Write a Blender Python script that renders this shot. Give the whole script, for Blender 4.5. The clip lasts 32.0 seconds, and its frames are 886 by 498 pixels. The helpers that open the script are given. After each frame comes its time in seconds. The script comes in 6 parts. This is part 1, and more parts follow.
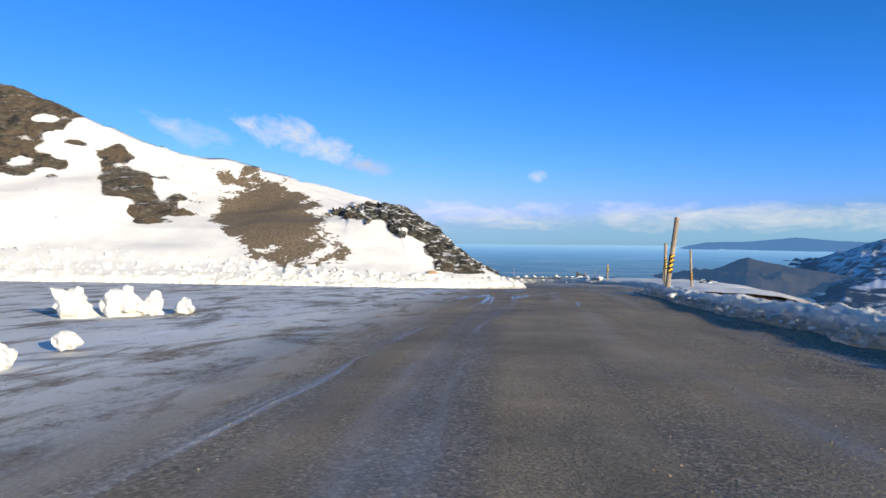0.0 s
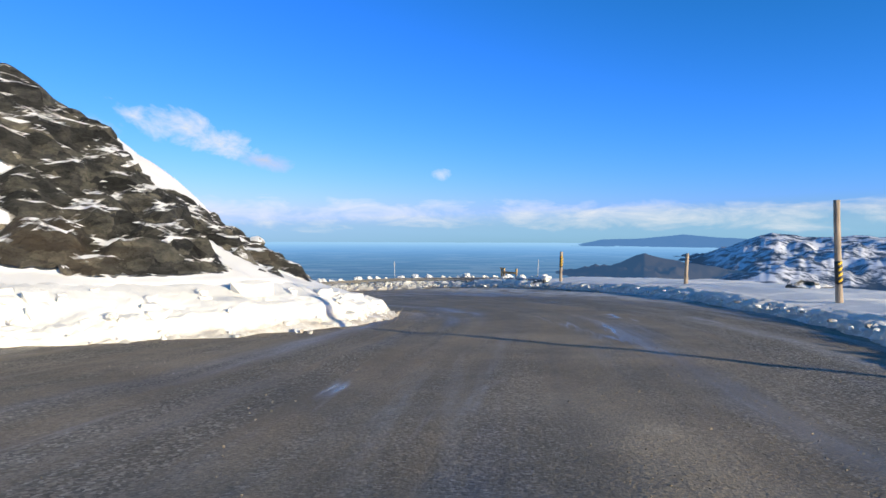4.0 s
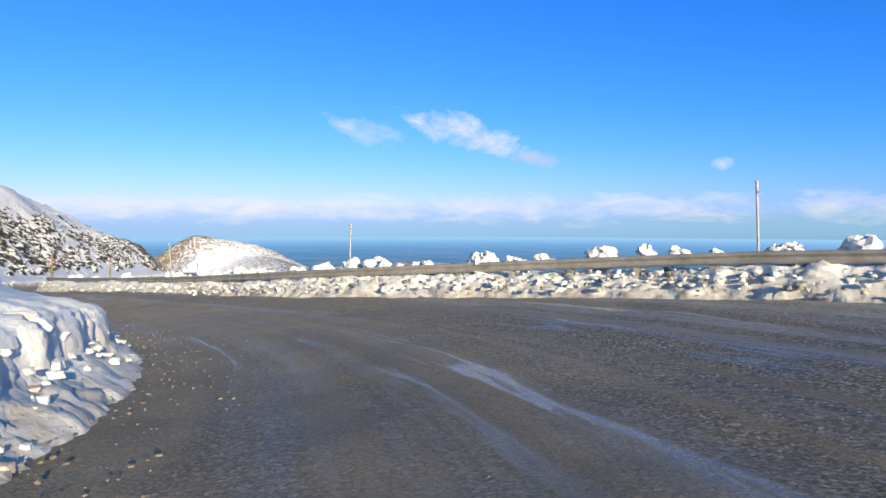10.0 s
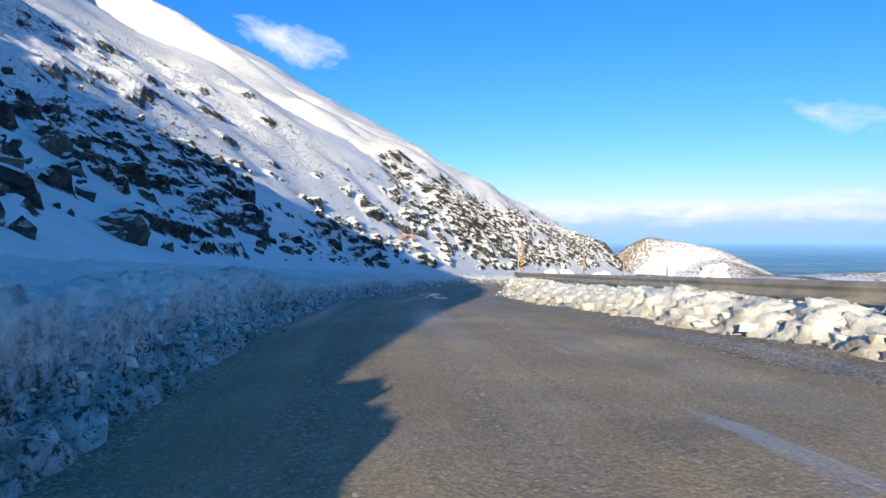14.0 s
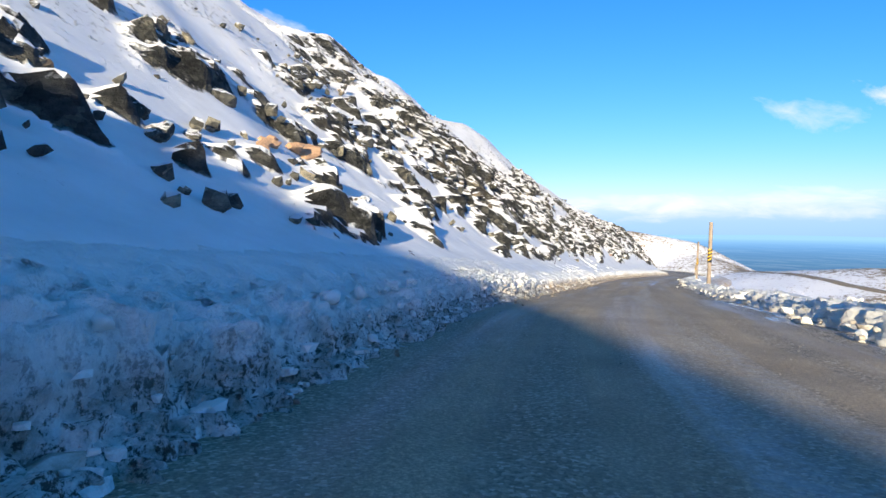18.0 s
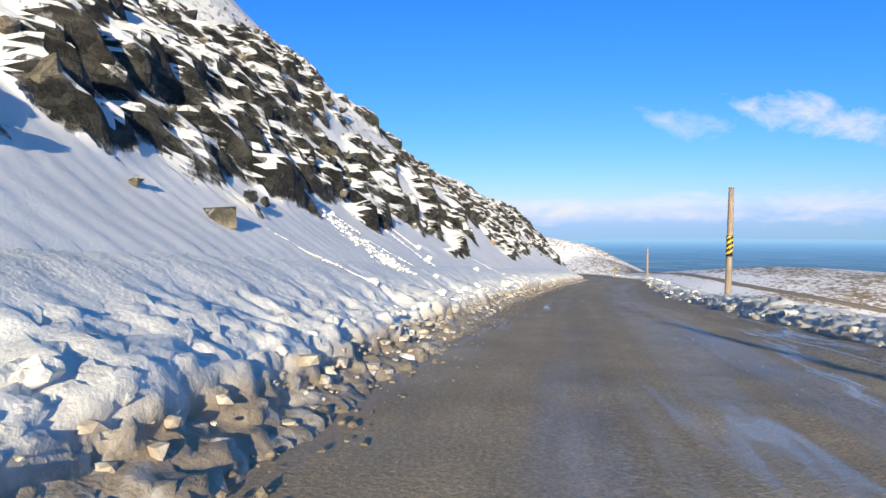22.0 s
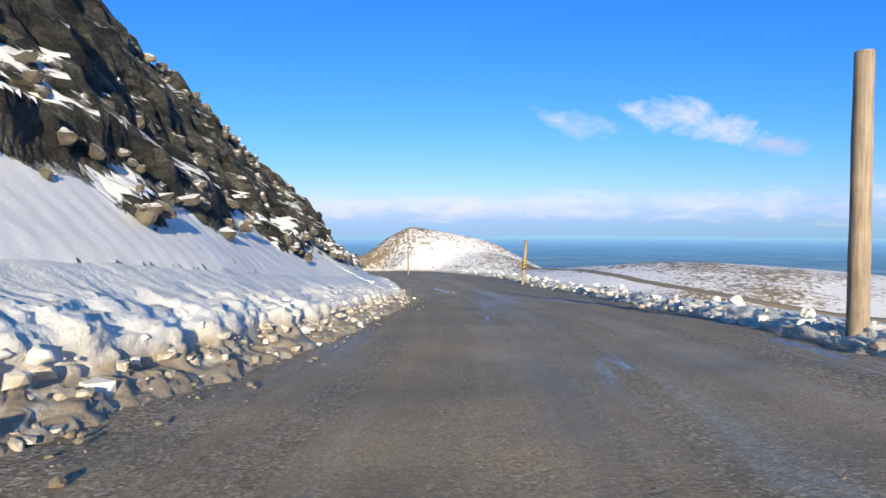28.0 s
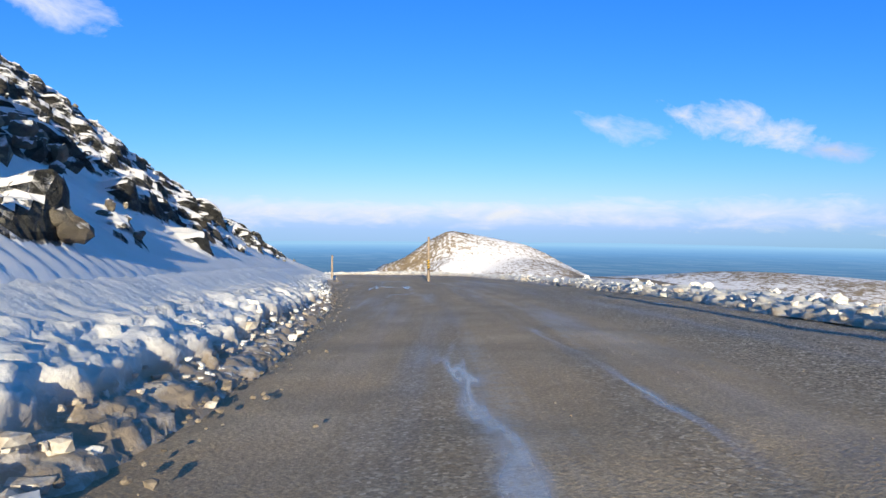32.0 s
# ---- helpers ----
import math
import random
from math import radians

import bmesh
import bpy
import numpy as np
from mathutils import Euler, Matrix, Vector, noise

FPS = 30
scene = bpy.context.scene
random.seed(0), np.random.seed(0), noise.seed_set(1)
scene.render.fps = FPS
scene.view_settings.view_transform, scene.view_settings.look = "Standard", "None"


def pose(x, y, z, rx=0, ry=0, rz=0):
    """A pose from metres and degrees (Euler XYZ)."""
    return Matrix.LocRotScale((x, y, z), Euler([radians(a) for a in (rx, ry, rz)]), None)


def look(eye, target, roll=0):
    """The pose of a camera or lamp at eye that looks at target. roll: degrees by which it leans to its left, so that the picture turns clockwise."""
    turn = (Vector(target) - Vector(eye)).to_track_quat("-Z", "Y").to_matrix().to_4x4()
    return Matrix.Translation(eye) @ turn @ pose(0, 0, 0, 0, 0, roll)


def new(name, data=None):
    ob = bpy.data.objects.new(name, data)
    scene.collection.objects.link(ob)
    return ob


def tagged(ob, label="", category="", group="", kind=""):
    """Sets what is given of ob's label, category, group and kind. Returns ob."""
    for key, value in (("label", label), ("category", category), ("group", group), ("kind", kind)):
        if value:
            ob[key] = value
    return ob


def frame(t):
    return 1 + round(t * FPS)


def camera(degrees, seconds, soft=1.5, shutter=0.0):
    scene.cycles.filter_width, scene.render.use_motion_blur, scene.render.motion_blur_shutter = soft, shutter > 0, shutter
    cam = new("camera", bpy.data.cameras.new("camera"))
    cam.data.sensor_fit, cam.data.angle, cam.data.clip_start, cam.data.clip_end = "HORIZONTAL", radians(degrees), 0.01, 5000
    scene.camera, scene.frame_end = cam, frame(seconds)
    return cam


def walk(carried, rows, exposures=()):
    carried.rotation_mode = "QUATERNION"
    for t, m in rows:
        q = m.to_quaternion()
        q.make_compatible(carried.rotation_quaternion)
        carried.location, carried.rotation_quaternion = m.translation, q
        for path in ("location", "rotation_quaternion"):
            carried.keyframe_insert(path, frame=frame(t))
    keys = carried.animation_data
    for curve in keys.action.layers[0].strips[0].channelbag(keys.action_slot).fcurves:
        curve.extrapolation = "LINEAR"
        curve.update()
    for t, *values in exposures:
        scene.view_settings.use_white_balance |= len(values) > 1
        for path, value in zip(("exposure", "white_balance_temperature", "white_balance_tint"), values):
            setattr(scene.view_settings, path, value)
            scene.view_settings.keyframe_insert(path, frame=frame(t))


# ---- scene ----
cam = camera(70.46, 32.0)
# seconds, eye, yaw, pitch, roll
PATH = [
    (0.0, 0.05, 0.06, 1.37, 10.31, -1.91, 0.25),
    (0.5, -0.49, 6.68, 0.92, 9.72, -1.93, 0.26),
    (1.0, -0.90, 13.30, 0.49, 9.19, -2.00, 0.12),
    (1.5, -1.20, 19.90, 0.09, 8.49, -2.07, -0.18),
    (2.0, -1.41, 26.22, -0.28, 7.51, -2.14, -0.34),
    (2.5, -1.49, 32.27, -0.64, 5.40, -2.20, -0.14),
    (3.0, -1.33, 37.95, -1.06, 3.30, -2.18, -0.25),
    (3.5, -1.00, 43.30, -1.56, 2.54, -2.12, -0.06),
    (4.0, -0.61, 48.36, -2.08, 1.65, -2.02, 0.17),
    (4.5, -0.31, 53.22, -2.58, 0.69, -1.91, 0.46),
    (6.5, 1.33, 71.55, -4.14, 2.80, -2.02, 0.68),
    (7.0, 1.00, 75.74, -4.55, 6.48, -2.21, 0.44),
    (7.5, 0.16, 79.66, -4.93, 9.62, -2.45, 0.31),
    (8.0, -1.09, 83.27, -5.31, 12.53, -2.56, 0.21),
    (8.5, -2.48, 86.64, -5.69, 15.39, -2.60, 0.08),
    (9.0, -4.06, 89.93, -6.04, 18.48, -2.58, -0.11),
    (9.5, -5.86, 93.11, -6.37, 21.92, -2.50, -0.20),
    (10.0, -7.85, 96.36, -6.73, 25.66, -2.43, -0.03),
    (10.5, -10.14, 99.50, -7.09, 30.27, -2.24, 0.15),
    (11.0, -12.70, 102.38, -7.43, 35.72, -2.12, 0.54),
    (11.5, -15.51, 104.95, -7.75, 41.62, -2.02, 0.65),
    (12.0, -18.89, 107.21, -8.09, 47.68, -1.98, 0.44),
    (12.5, -22.87, 109.23, -8.42, 53.68, -2.02, 0.19),
    (13.0, -27.09, 111.11, -8.73, 57.52, -1.97, -0.09),
    (13.5, -31.50, 112.87, -9.06, 61.36, -1.94, -0.33),
    (14.0, -36.44, 114.60, -9.37, 64.98, -1.90, -0.61),
    (14.5, -41.50, 116.33, -9.70, 67.87, -1.96, -0.63),
    (16.5, -63.99, 125.31, -11.46, 66.58, -2.64, -0.06),
    (17.0, -69.35, 128.36, -11.95, 65.73, -2.55, -0.32),
    (17.5, -75.08, 131.72, -12.48, 64.62, -2.52, -0.28),
    (18.0, -80.92, 135.55, -12.99, 62.36, -2.51, 0.04),
    (18.5, -86.66, 139.85, -13.45, 59.98, -2.49, 0.12),
    (19.0, -92.14, 144.52, -13.86, 58.28, -2.35, 0.12),
    (19.5, -97.31, 149.47, -14.35, 56.90, -2.19, -0.12),
    (20.0, -102.26, 154.19, -14.98, 55.67, -2.28, 0.36),
    (20.5, -107.45, 159.45, -15.56, 55.13, -2.15, -0.09),
    (21.0, -112.91, 165.19, -16.17, 54.65, -2.04, -0.36),
    (21.5, -118.42, 170.83, -16.77, 54.10, -2.03, -0.34),
    (22.0, -123.67, 176.17, -17.32, 53.05, -1.98, -0.49),
    (22.5, -128.60, 181.42, -17.81, 52.41, -2.07, -0.42),
    (23.0, -133.45, 186.71, -18.31, 51.54, -2.05, -0.51),
    (23.5, -138.23, 192.01, -18.83, 49.34, -2.26, 0.02),
    (24.0, -142.87, 197.47, -19.36, 48.69, -2.20, -0.30),
    (24.5, -147.46, 203.09, -19.90, 47.55, -2.32, -0.17),
    (25.0, -151.95, 208.87, -20.41, 46.53, -2.28, -0.10),
    (25.5, -156.35, 214.73, -20.90, 45.95, -2.28, -0.02),
    (27.5, -173.24, 238.46, -22.98, 44.15, -2.22, -0.28),
    (28.0, -177.53, 244.09, -23.45, 43.85, -2.27, -0.22),
    (28.5, -181.52, 248.95, -23.90, 43.69, -2.23, -0.16),
    (29.0, -185.22, 253.17, -24.32, 43.69, -2.26, 0.11),
    (29.5, -188.64, 256.53, -24.69, 43.88, -2.13, 0.17),
    (30.0, -191.69, 259.50, -25.04, 44.20, -2.08, 0.00),
    (30.5, -194.93, 262.70, -25.42, 44.62, -2.06, -0.04),
    (31.0, -198.28, 265.96, -25.81, 45.11, -2.02, 0.04),
    (31.5, -201.66, 269.16, -26.18, 46.22, -1.89, 0.21),
    (32.0, -205.10, 272.31, -26.56, 47.54, -1.70, 0.43),
]
# the film camera opens up a little in the shaded stretch
EXPOSURES = ((0, 0.38), (3, 0.46), (8, 0.50), (12, 0.47), (15, 0.78), (17.8, 0.78), (20.5, 0.52), (24, 0.47), (32, 0.48))
walk(cam, [(t, pose(x, y, z, 90 + pitch, 0, yaw) @ pose(0, 0, 0, 0, 0, roll)) for t, x, y, z, yaw, pitch, roll in PATH],
     EXPOSURES)

# ---- light ----
SUN_YAW, SUN_ELEV = 231.0, 13.3          # the sun stands behind, low
sun_dir = Vector((-math.sin(radians(SUN_YAW)) * math.cos(radians(SUN_ELEV)), math.cos(radians(SUN_YAW)) * math.cos(radians(SUN_ELEV)), math.sin(radians(SUN_ELEV))))
world = bpy.data.worlds.new("sky")
scene.world = world
world.use_nodes = True
wn = world.node_tree
wn.nodes.clear()
sky = wn.nodes.new("ShaderNodeTexSky")
sky.sky_type, sky.sun_disc = "NISHITA", False
sky.sun_elevation, sky.sun_rotation = radians(SUN_ELEV), math.atan2(sun_dir.x, sun_dir.y)
sky.altitude, sky.air_density, sky.dust_density, sky.ozone_density = 1600, 1.0, 1.6, 3.0
# the deep blue of clear alpine air, darker overhead: each channel of the sky gets its own contrast
split, tint = wn.nodes.new("ShaderNodeSeparateColor"), wn.nodes.new("ShaderNodeCombineColor")
for k, (power, gain, most) in enumerate(((1.85, 0.250, 12.0), (1.0, 1.000, 16.0), (1.6, 0.940, 4.4))):
    up, by = wn.nodes.new("ShaderNodeMath"), wn.nodes.new("ShaderNodeMath")
    up.operation, by.operation = "POWER", "MULTIPLY"
    up.inputs[1].default_value, by.inputs[1].default_value = power, gain
    cap = wn.nodes.new("ShaderNodeMath")     # the glare round the sun is held down
    cap.operation, cap.inputs[1].default_value = "MINIMUM", most
    wn.links.new(split.outputs[k], cap.inputs[0])
    wn.links.new(cap.outputs[0], up.inputs[0])
    wn.links.new(up.outputs[0], by.inputs[0])
    wn.links.new(by.outputs[0], tint.inputs[k])
bg = wn.nodes.new("ShaderNodeBackground")
bg.inputs["Strength"].default_value = 0.088
wout = wn.nodes.new("ShaderNodeOutputWorld")
wn.links.new(sky.outputs[0], split.inputs[0])
wn.links.new(tint.outputs[0], bg.inputs["Color"])
wn.links.new(bg.outputs[0], wout.inputs["Surface"])
sun = new("sun", bpy.data.lights.new("sun", "SUN"))
sun.data.energy, sun.data.angle, sun.data.color = 5.0, radians(0.53), (1.0, 0.875, 0.64)
sun.matrix_world = look((0, 0, 200), Vector((0, 0, 200)) - sun_dir)

# ---- arithmetic helpers ----
def h3(ix, iy, iz, seed=0):
    """A hash of whole numbers to 0..1."""
    n = (ix.astype(np.int64) * 374761393 + iy.astype(np.int64) * 668265263 + iz.astype(np.int64) * 2147483647 + seed * 974711) & 0x7FFFFFFF
    n = ((n ^ (n >> 13)) * 1274126177) & 0x7FFFFFFF
    n = ((n ^ (n >> 15)) * 2246822519) & 0x7FFFFFFF
    return ((n ^ (n >> 16)) & 0xFFFFF) / 1048575.0


def vnoise(p, seed=0):
    """Smooth value noise, -1..1, of an (n, 3) array."""
    i = np.floor(p)
    f = p - i
    f = f * f * f * (f * (f * 6 - 15) + 10)
    ix, iy, iz = i[:, 0].astype(np.int64), i[:, 1].astype(np.int64), i[:, 2].astype(np.int64)
    out = 0
    for a in (0, 1):
        for b in (0, 1):
            for c in (0, 1):
                w = (f[:, 0] if a else 1 - f[:, 0]) * (f[:, 1] if b else 1 - f[:, 1]) * (f[:, 2] if c else 1 - f[:, 2])
                out = out + w * h3(ix + a, iy + b, iz + c, seed)
    return out * 2 - 1


def fbm(p, octaves=4, seed=0):
    out, amp = 0, 1.0
    for k in range(octaves):
        out = out + amp * vnoise(p * 2.03**k + 17.3 * k, seed + k)
        amp *= 0.5
    return out


def cells(p, seed=0):
    """Worley cells of an (n, 3) array: nearest distance, second distance, random of the cell."""
    i = np.floor(p)
    d1, d2, rnd = np.full(len(p), 9.0), np.full(len(p), 9.0), np.zeros(len(p))
    for a in (-1, 0, 1):
        for b in (-1, 0, 1):
            for c in (-1, 0, 1):
                q = i + np.array((a, b, c))
                ix, iy, iz = q[:, 0].astype(np.int64), q[:, 1].astype(np.int64), q[:, 2].astype(np.int64)
                o = np.stack([h3(ix, iy, iz, seed + k) for k in (1, 2, 3)], 1)
                d = np.linalg.norm(q + o - p, axis=1)
                near = d < d1
                d2 = np.where(near, d1, np.minimum(d2, d))
                rnd = np.where(near, h3(ix, iy, iz, seed + 4), rnd)
                d1 = np.minimum(d, d1)
    return d1, d2, rnd


def step(a, b, x):
    t = np.clip((x - a) / (b - a), 0, 1)
    return t * t * (3 - 2 * t)


def mesh_from(name, verts, faces, mats=(), idx=None, smooth=True):
    me = bpy.data.meshes.new(name)
    me.from_pydata([tuple(v) for v in np.asarray(verts).tolist()], [], [tuple(f) for f in np.asarray(faces).tolist()] if not isinstance(faces, list) else faces)
    for m in mats:
        me.materials.append(m)
    if idx is not None:
        me.polygons.foreach_set("material_index", np.asarray(idx, dtype=np.int32))
    me.polygons.foreach_set("use_smooth", np.full(len(me.polygons), smooth))
    me.update()
    return me


def add_float(me, name, values):
    at = me.attributes.new(name, "FLOAT", "POINT")
    at.data.foreach_set("value", np.asarray(values, dtype=np.float32))


def add_uv(me, uv):
    """UV from one pair for each vertex."""
    layer = me.uv_layers.new(name="UVMap")
    loops = np.empty(len(me.loops), dtype=np.int32)
    me.loops.foreach_get("vertex_index", loops)
    layer.data.foreach_set("uv", np.asarray(uv, dtype=np.float32)[loops].ravel())


def grid_faces(rows, cols):
    a = np.arange(rows * cols).reshape(rows, cols)
    return np.stack([a[:-1, :-1], a[1:, :-1], a[1:, 1:], a[:-1, 1:]], -1).reshape(-1, 4)


def part(name, bm, material, parent, label="", smooth=False):
    me = bpy.data.meshes.new(name)
    bm.to_mesh(me)
    bm.free()
    me.materials.append(material)
    me.polygons.foreach_set("use_smooth", np.full(len(me.polygons), smooth))
    ob = new(name, me)
    ob.parent = parent
    return tagged(ob, label)


def tube(rings, sides=12, seed=0, rough=0.0):
    """A bmesh round tube through rings of (x, y, z, radius), closed."""
    bm, rnd, loops = bmesh.new(), random.Random(seed), []
    for x, y, z, r in rings:
        loops.append([bm.verts.new((x + r * (1 + rnd.uniform(-rough, rough)) * math.cos(k * math.tau / sides), y + r * (1 + rnd.uniform(-rough, rough)) * math.sin(k * math.tau / sides), z)) for k in range(sides)])
    for a, b in zip(loops, loops[1:]):
        for k in range(sides):
            bm.faces.new((a[k], a[(k + 1) % sides], b[(k + 1) % sides], b[k]))
    bm.faces.new(loops[0][::-1])
    bm.faces.new(loops[-1])
    return bm


def box(x0, x1, y0, y1, z0, z1, bevel=0.0):
    bm = bmesh.new()
    bmesh.ops.create_cube(bm, size=1, matrix=Matrix.Translation(((x0 + x1) / 2, (y0 + y1) / 2, (z0 + z1) / 2)) @ Matrix.Diagonal((x1 - x0, y1 - y0, z1 - z0, 1)))
    if bevel:
        bmesh.ops.bevel(bm, geom=bm.edges[:], offset=bevel, segments=2, affect="EDGES", profile=0.6)
    return bm


# ---- the road's line in the plan ----
DECK = 1.25                                # the eye's height over the road
line = np.array([(x, y, z - DECK) for _, x, y, z, *_ in PATH])
seg = np.r_[0, np.cumsum(np.hypot(*np.diff(line[:, :2], axis=0).T))]
fine = np.arange(0, seg[-1], 0.5)


def hermite(s):
    """A smooth curve through the rows."""
    m = np.gradient(line, seg, axis=0)
    k = np.clip(np.searchsorted(seg, s, side="right") - 1, 0, len(seg) - 2)
    h = (seg[k + 1] - seg[k])[:, None]
    t = ((s - seg[k]) / h[:, 0])[:, None]
    return (2 * t**3 - 3 * t**2 + 1) * line[k] + (t**3 - 2 * t**2 + t) * h * m[k] + (3 * t**2 - 2 * t**3) * line[k + 1] + (t**3 - t**2) * h * m[k + 1]


mid = hermite(fine)
for _ in range(8):                          # even out the small wander of the car
    mid[1:-1] = 0.25 * mid[:-2] + 0.5 * mid[1:-1] + 0.25 * mid[2:]
back = [mid[0] + (mid[0] - mid[20]) / 10 * k for k in np.arange(60, 0, -0.5)]
ahead, yaw_now, here = [], math.atan2(-(mid[-1] - mid[-12])[0], (mid[-1] - mid[-12])[1]), mid[-1].copy()
for k in range(260):
    yaw_now += radians(0.05 if k < 120 else 0.9 if k < 220 else 0.0)
    here = here + 0.5 * np.array((-math.sin(yaw_now), math.cos(yaw_now), -0.062))
    ahead.append(here)
S0 = -len(back) * 0.5
mid = np.vstack([back, mid, ahead])
dirs = np.gradient(mid[:, :2], axis=0)
dirs /= np.linalg.norm(dirs, axis=1)[:, None]
right_of = np.stack([dirs[:, 1], -dirs[:, 0]], 1)
S = S0 + np.r_[0, np.cumsum(np.hypot(*np.diff(mid[:, :2], axis=0).T))]
LEFT = ((-80, -9), (40, -9), (56, -5.6), (67, -5.3), (80, -5), (91, -4.9), (97, -3.7), (104, -2.7), (116, -2.6), (126, -2.5), (142, -3.1), (160, -3.4), (180, -2.9), (233, -2.6), (250, -2.5), (288, -2.6), (297, -3.0), (320, -3.6), (334, -4.0), (345, -3.1), (357, -2.3), (376, -3.0), (390, -4.2), (404, -6.0), (425, -8), (450, -5), (520, -3.2))
RIGHT = ((-80, 7.2), (40, 6.9), (60, 8.2), (75, 11), (87, 14.5), (96, 15.2), (103, 14.3), (108, 12.6), (113, 9.9), (120, 7.3), (128, 6.4), (140, 6.1), (160, 5.8), (176, 5.4), (190, 5.9), (235, 5.6), (250, 6.2), (300, 5.5), (330, 5.9), (350, 6.6), (362, 7.3), (380, 8.3), (410, 8.5), (520, 7))
CROSS = ((-80, 0), (60, 0.0), (85, 0.03), (100, 0.045), (125, 0.05), (150, 0.03), (180, 0.0), (330, 0.0), (355, 0.03), (390, 0.05), (520, 0.05))


def along(table, s):
    return np.interp(s, [a for a, _ in table], [b for _, b in table])


def road_point(s, d):
    """Plan and height of the road at arc length s and distance d to the right."""
    i = np.interp(s, S, np.arange(len(S)))
    x, y, z = (np.interp(i, np.arange(len(S)), mid[:, k]) for k in range(3))
    rx, ry = (np.interp(i, np.arange(len(S)), right_of[:, k]) for k in range(2))
    return np.stack([x + d * rx, y + d * ry, z + along(CROSS, s) * np.maximum(d, -1)], -1)


def nearest(xy, curve, chunk=6000):
    """Index of the nearest point of a curve and the distance, for an (n, 2) array."""
    idx, dist = np.empty(len(xy), dtype=np.int64), np.empty(len(xy))
    for k in range(0, len(xy), chunk):
        q = ((xy[k : k + chunk, None] - curve[None]) ** 2).sum(-1)
        idx[k : k + chunk] = q.argmin(1)
        dist[k : k + chunk] = np.sqrt(q.min(1))
    return idx, dist


# foot of the hillside: round the yard, then along the road's inner edge
yard = np.array([(-120, -30), (-98, 0), (-78, 25), (-60, 41), (-43, 50), (-31, 53.5), (-20, 55.5), (-12, 58.5), (-7.5, 62.5)], float)
yl = np.r_[0, np.cumsum(np.hypot(*np.diff(yard, axis=0).T))]
ys = np.arange(0, yl[-1], 0.5)
yard = np.stack([np.interp(ys, yl, yard[:, k]) for k in range(2)], 1)
fs = np.arange(66, S[-1] - 1, 0.5)
foot = np.vstack([yard, road_point(fs, along(LEFT, fs))[:, :2]])
for _ in range(6):
    foot[1:-1] = 0.25 * foot[:-2] + 0.5 * foot[1:-1] + 0.25 * foot[2:]
fi, _ = nearest(foot, mid[:, :2])
foot_s = S[fi]
foot_z = np.interp(np.clip(foot_s, -60, 999), S, mid[:, 2])
foot_z[: len(yard)] = np.interp(np.arange(len(yard)), [0, len(yard) - 1], [mid[np.searchsorted(S, 40), 2] + 1.0, foot_z[len(yard)]])
foot_dir = np.gradient(foot, axis=0)
foot_dir /= np.linalg.norm(foot_dir, axis=1)[:, None]


def along_foot(road_table, yard_value, nose_value=None):
    """A value for each point of the foot: by road length, and from the yard's far end to the nose before it."""
    v = np.interp(foot_s, [a for a, _ in road_table], [b for _, b in road_table])
    n = len(yard)
    v[:n] = yard_value if nose_value is None else np.interp(np.arange(n), [0, n - 30, n], [yard_value, nose_value, v[n]])
    for _ in range(60):
        v[1:-1] = 0.25 * v[:-2] + 0.5 * v[1:-1] + 0.25 * v[2:]
    return v


# the bank's height, the snow apron's width and the slope above it, along the foot
BANK_H = along_foot(((60, 0.48), (92, 0.52), (110, 0.85), (140, 0.90), (185, 0.86), (205, 0.56), (240, 0.54), (265, 0.62), (330, 0.62), (345, 0.50), (380, 0.40), (520, 0.4)), 0.7)
APRON = along_foot(((60, 5.2), (74, 5.1), (81, 3.8), (88, 3.3), (95, 3.9), (104, 3.7), (130, 3.3), (175, 3.2), (212, 3.4), (228, 3.1), (236, 2.2), (246, 2.8), (266, 3.0), (278, 2.6), (290, 3.2), (304, 3.4), (320, 3.1), (332, 2.0), (341, 1.9), (348, 2.8), (360, 2.7), (369, 1.9), (376, 1.9), (384, 3.0), (394, 3.7), (430, 4.1)), 4.6)
# three pitches above the apron: the first 8 m, the next 14 m, and the heights
PITCH_1 = along_foot(((60, 0.93), (74, 0.71), (81, 0.80), (88, 1.08), (95, 1.04), (104, 0.94), (116, 0.89), (130, 0.81), (145, 0.73), (160, 0.70), (190, 0.72), (204, 0.80), (212, 0.90), (220, 0.96), (228, 0.92), (236, 1.27), (246, 0.96), (266, 0.95), (278, 1.15), (290, 1.00), (304, 0.84), (320, 0.83), (332, 1.02), (341, 1.16), (348, 1.10), (355, 1.16), (362, 1.14), (369, 1.08), (376, 0.88), (384, 0.78), (394, 0.68), (408, 0.78), (430, 0.5)), 0.66, 0.51)
PITCH_2 = along_foot(((60, 0.89), (74, 0.94), (81, 1.03), (88, 1.04), (95, 0.96), (104, 0.88), (116, 0.85), (130, 0.79), (145, 0.71), (175, 0.69), (204, 0.77), (212, 0.83), (220, 0.81), (228, 0.66), (236, 0.90), (246, 0.76), (256, 1.08), (266, 0.78), (278, 0.90), (290, 0.86), (304, 0.74), (332, 0.64), (341, 0.44), (348, 0.53), (355, 0.42), (369, 0.44), (376, 0.68), (394, 0.77), (430, 0.80)), 0.69, 0.29)
PITCH_3 = along_foot(((60, 0.62), (88, 0.65), (130, 0.61), (204, 0.59), (228, 0.49), (236, 0.40), (246, 0.70), (256, 0.37), (266, 0.40), (290, 0.54), (320, 0.57), (341, 0.46), (355, 0.40), (384, 0.44), (408, 0.55), (430, 0.60)), 0.81, 0.88)
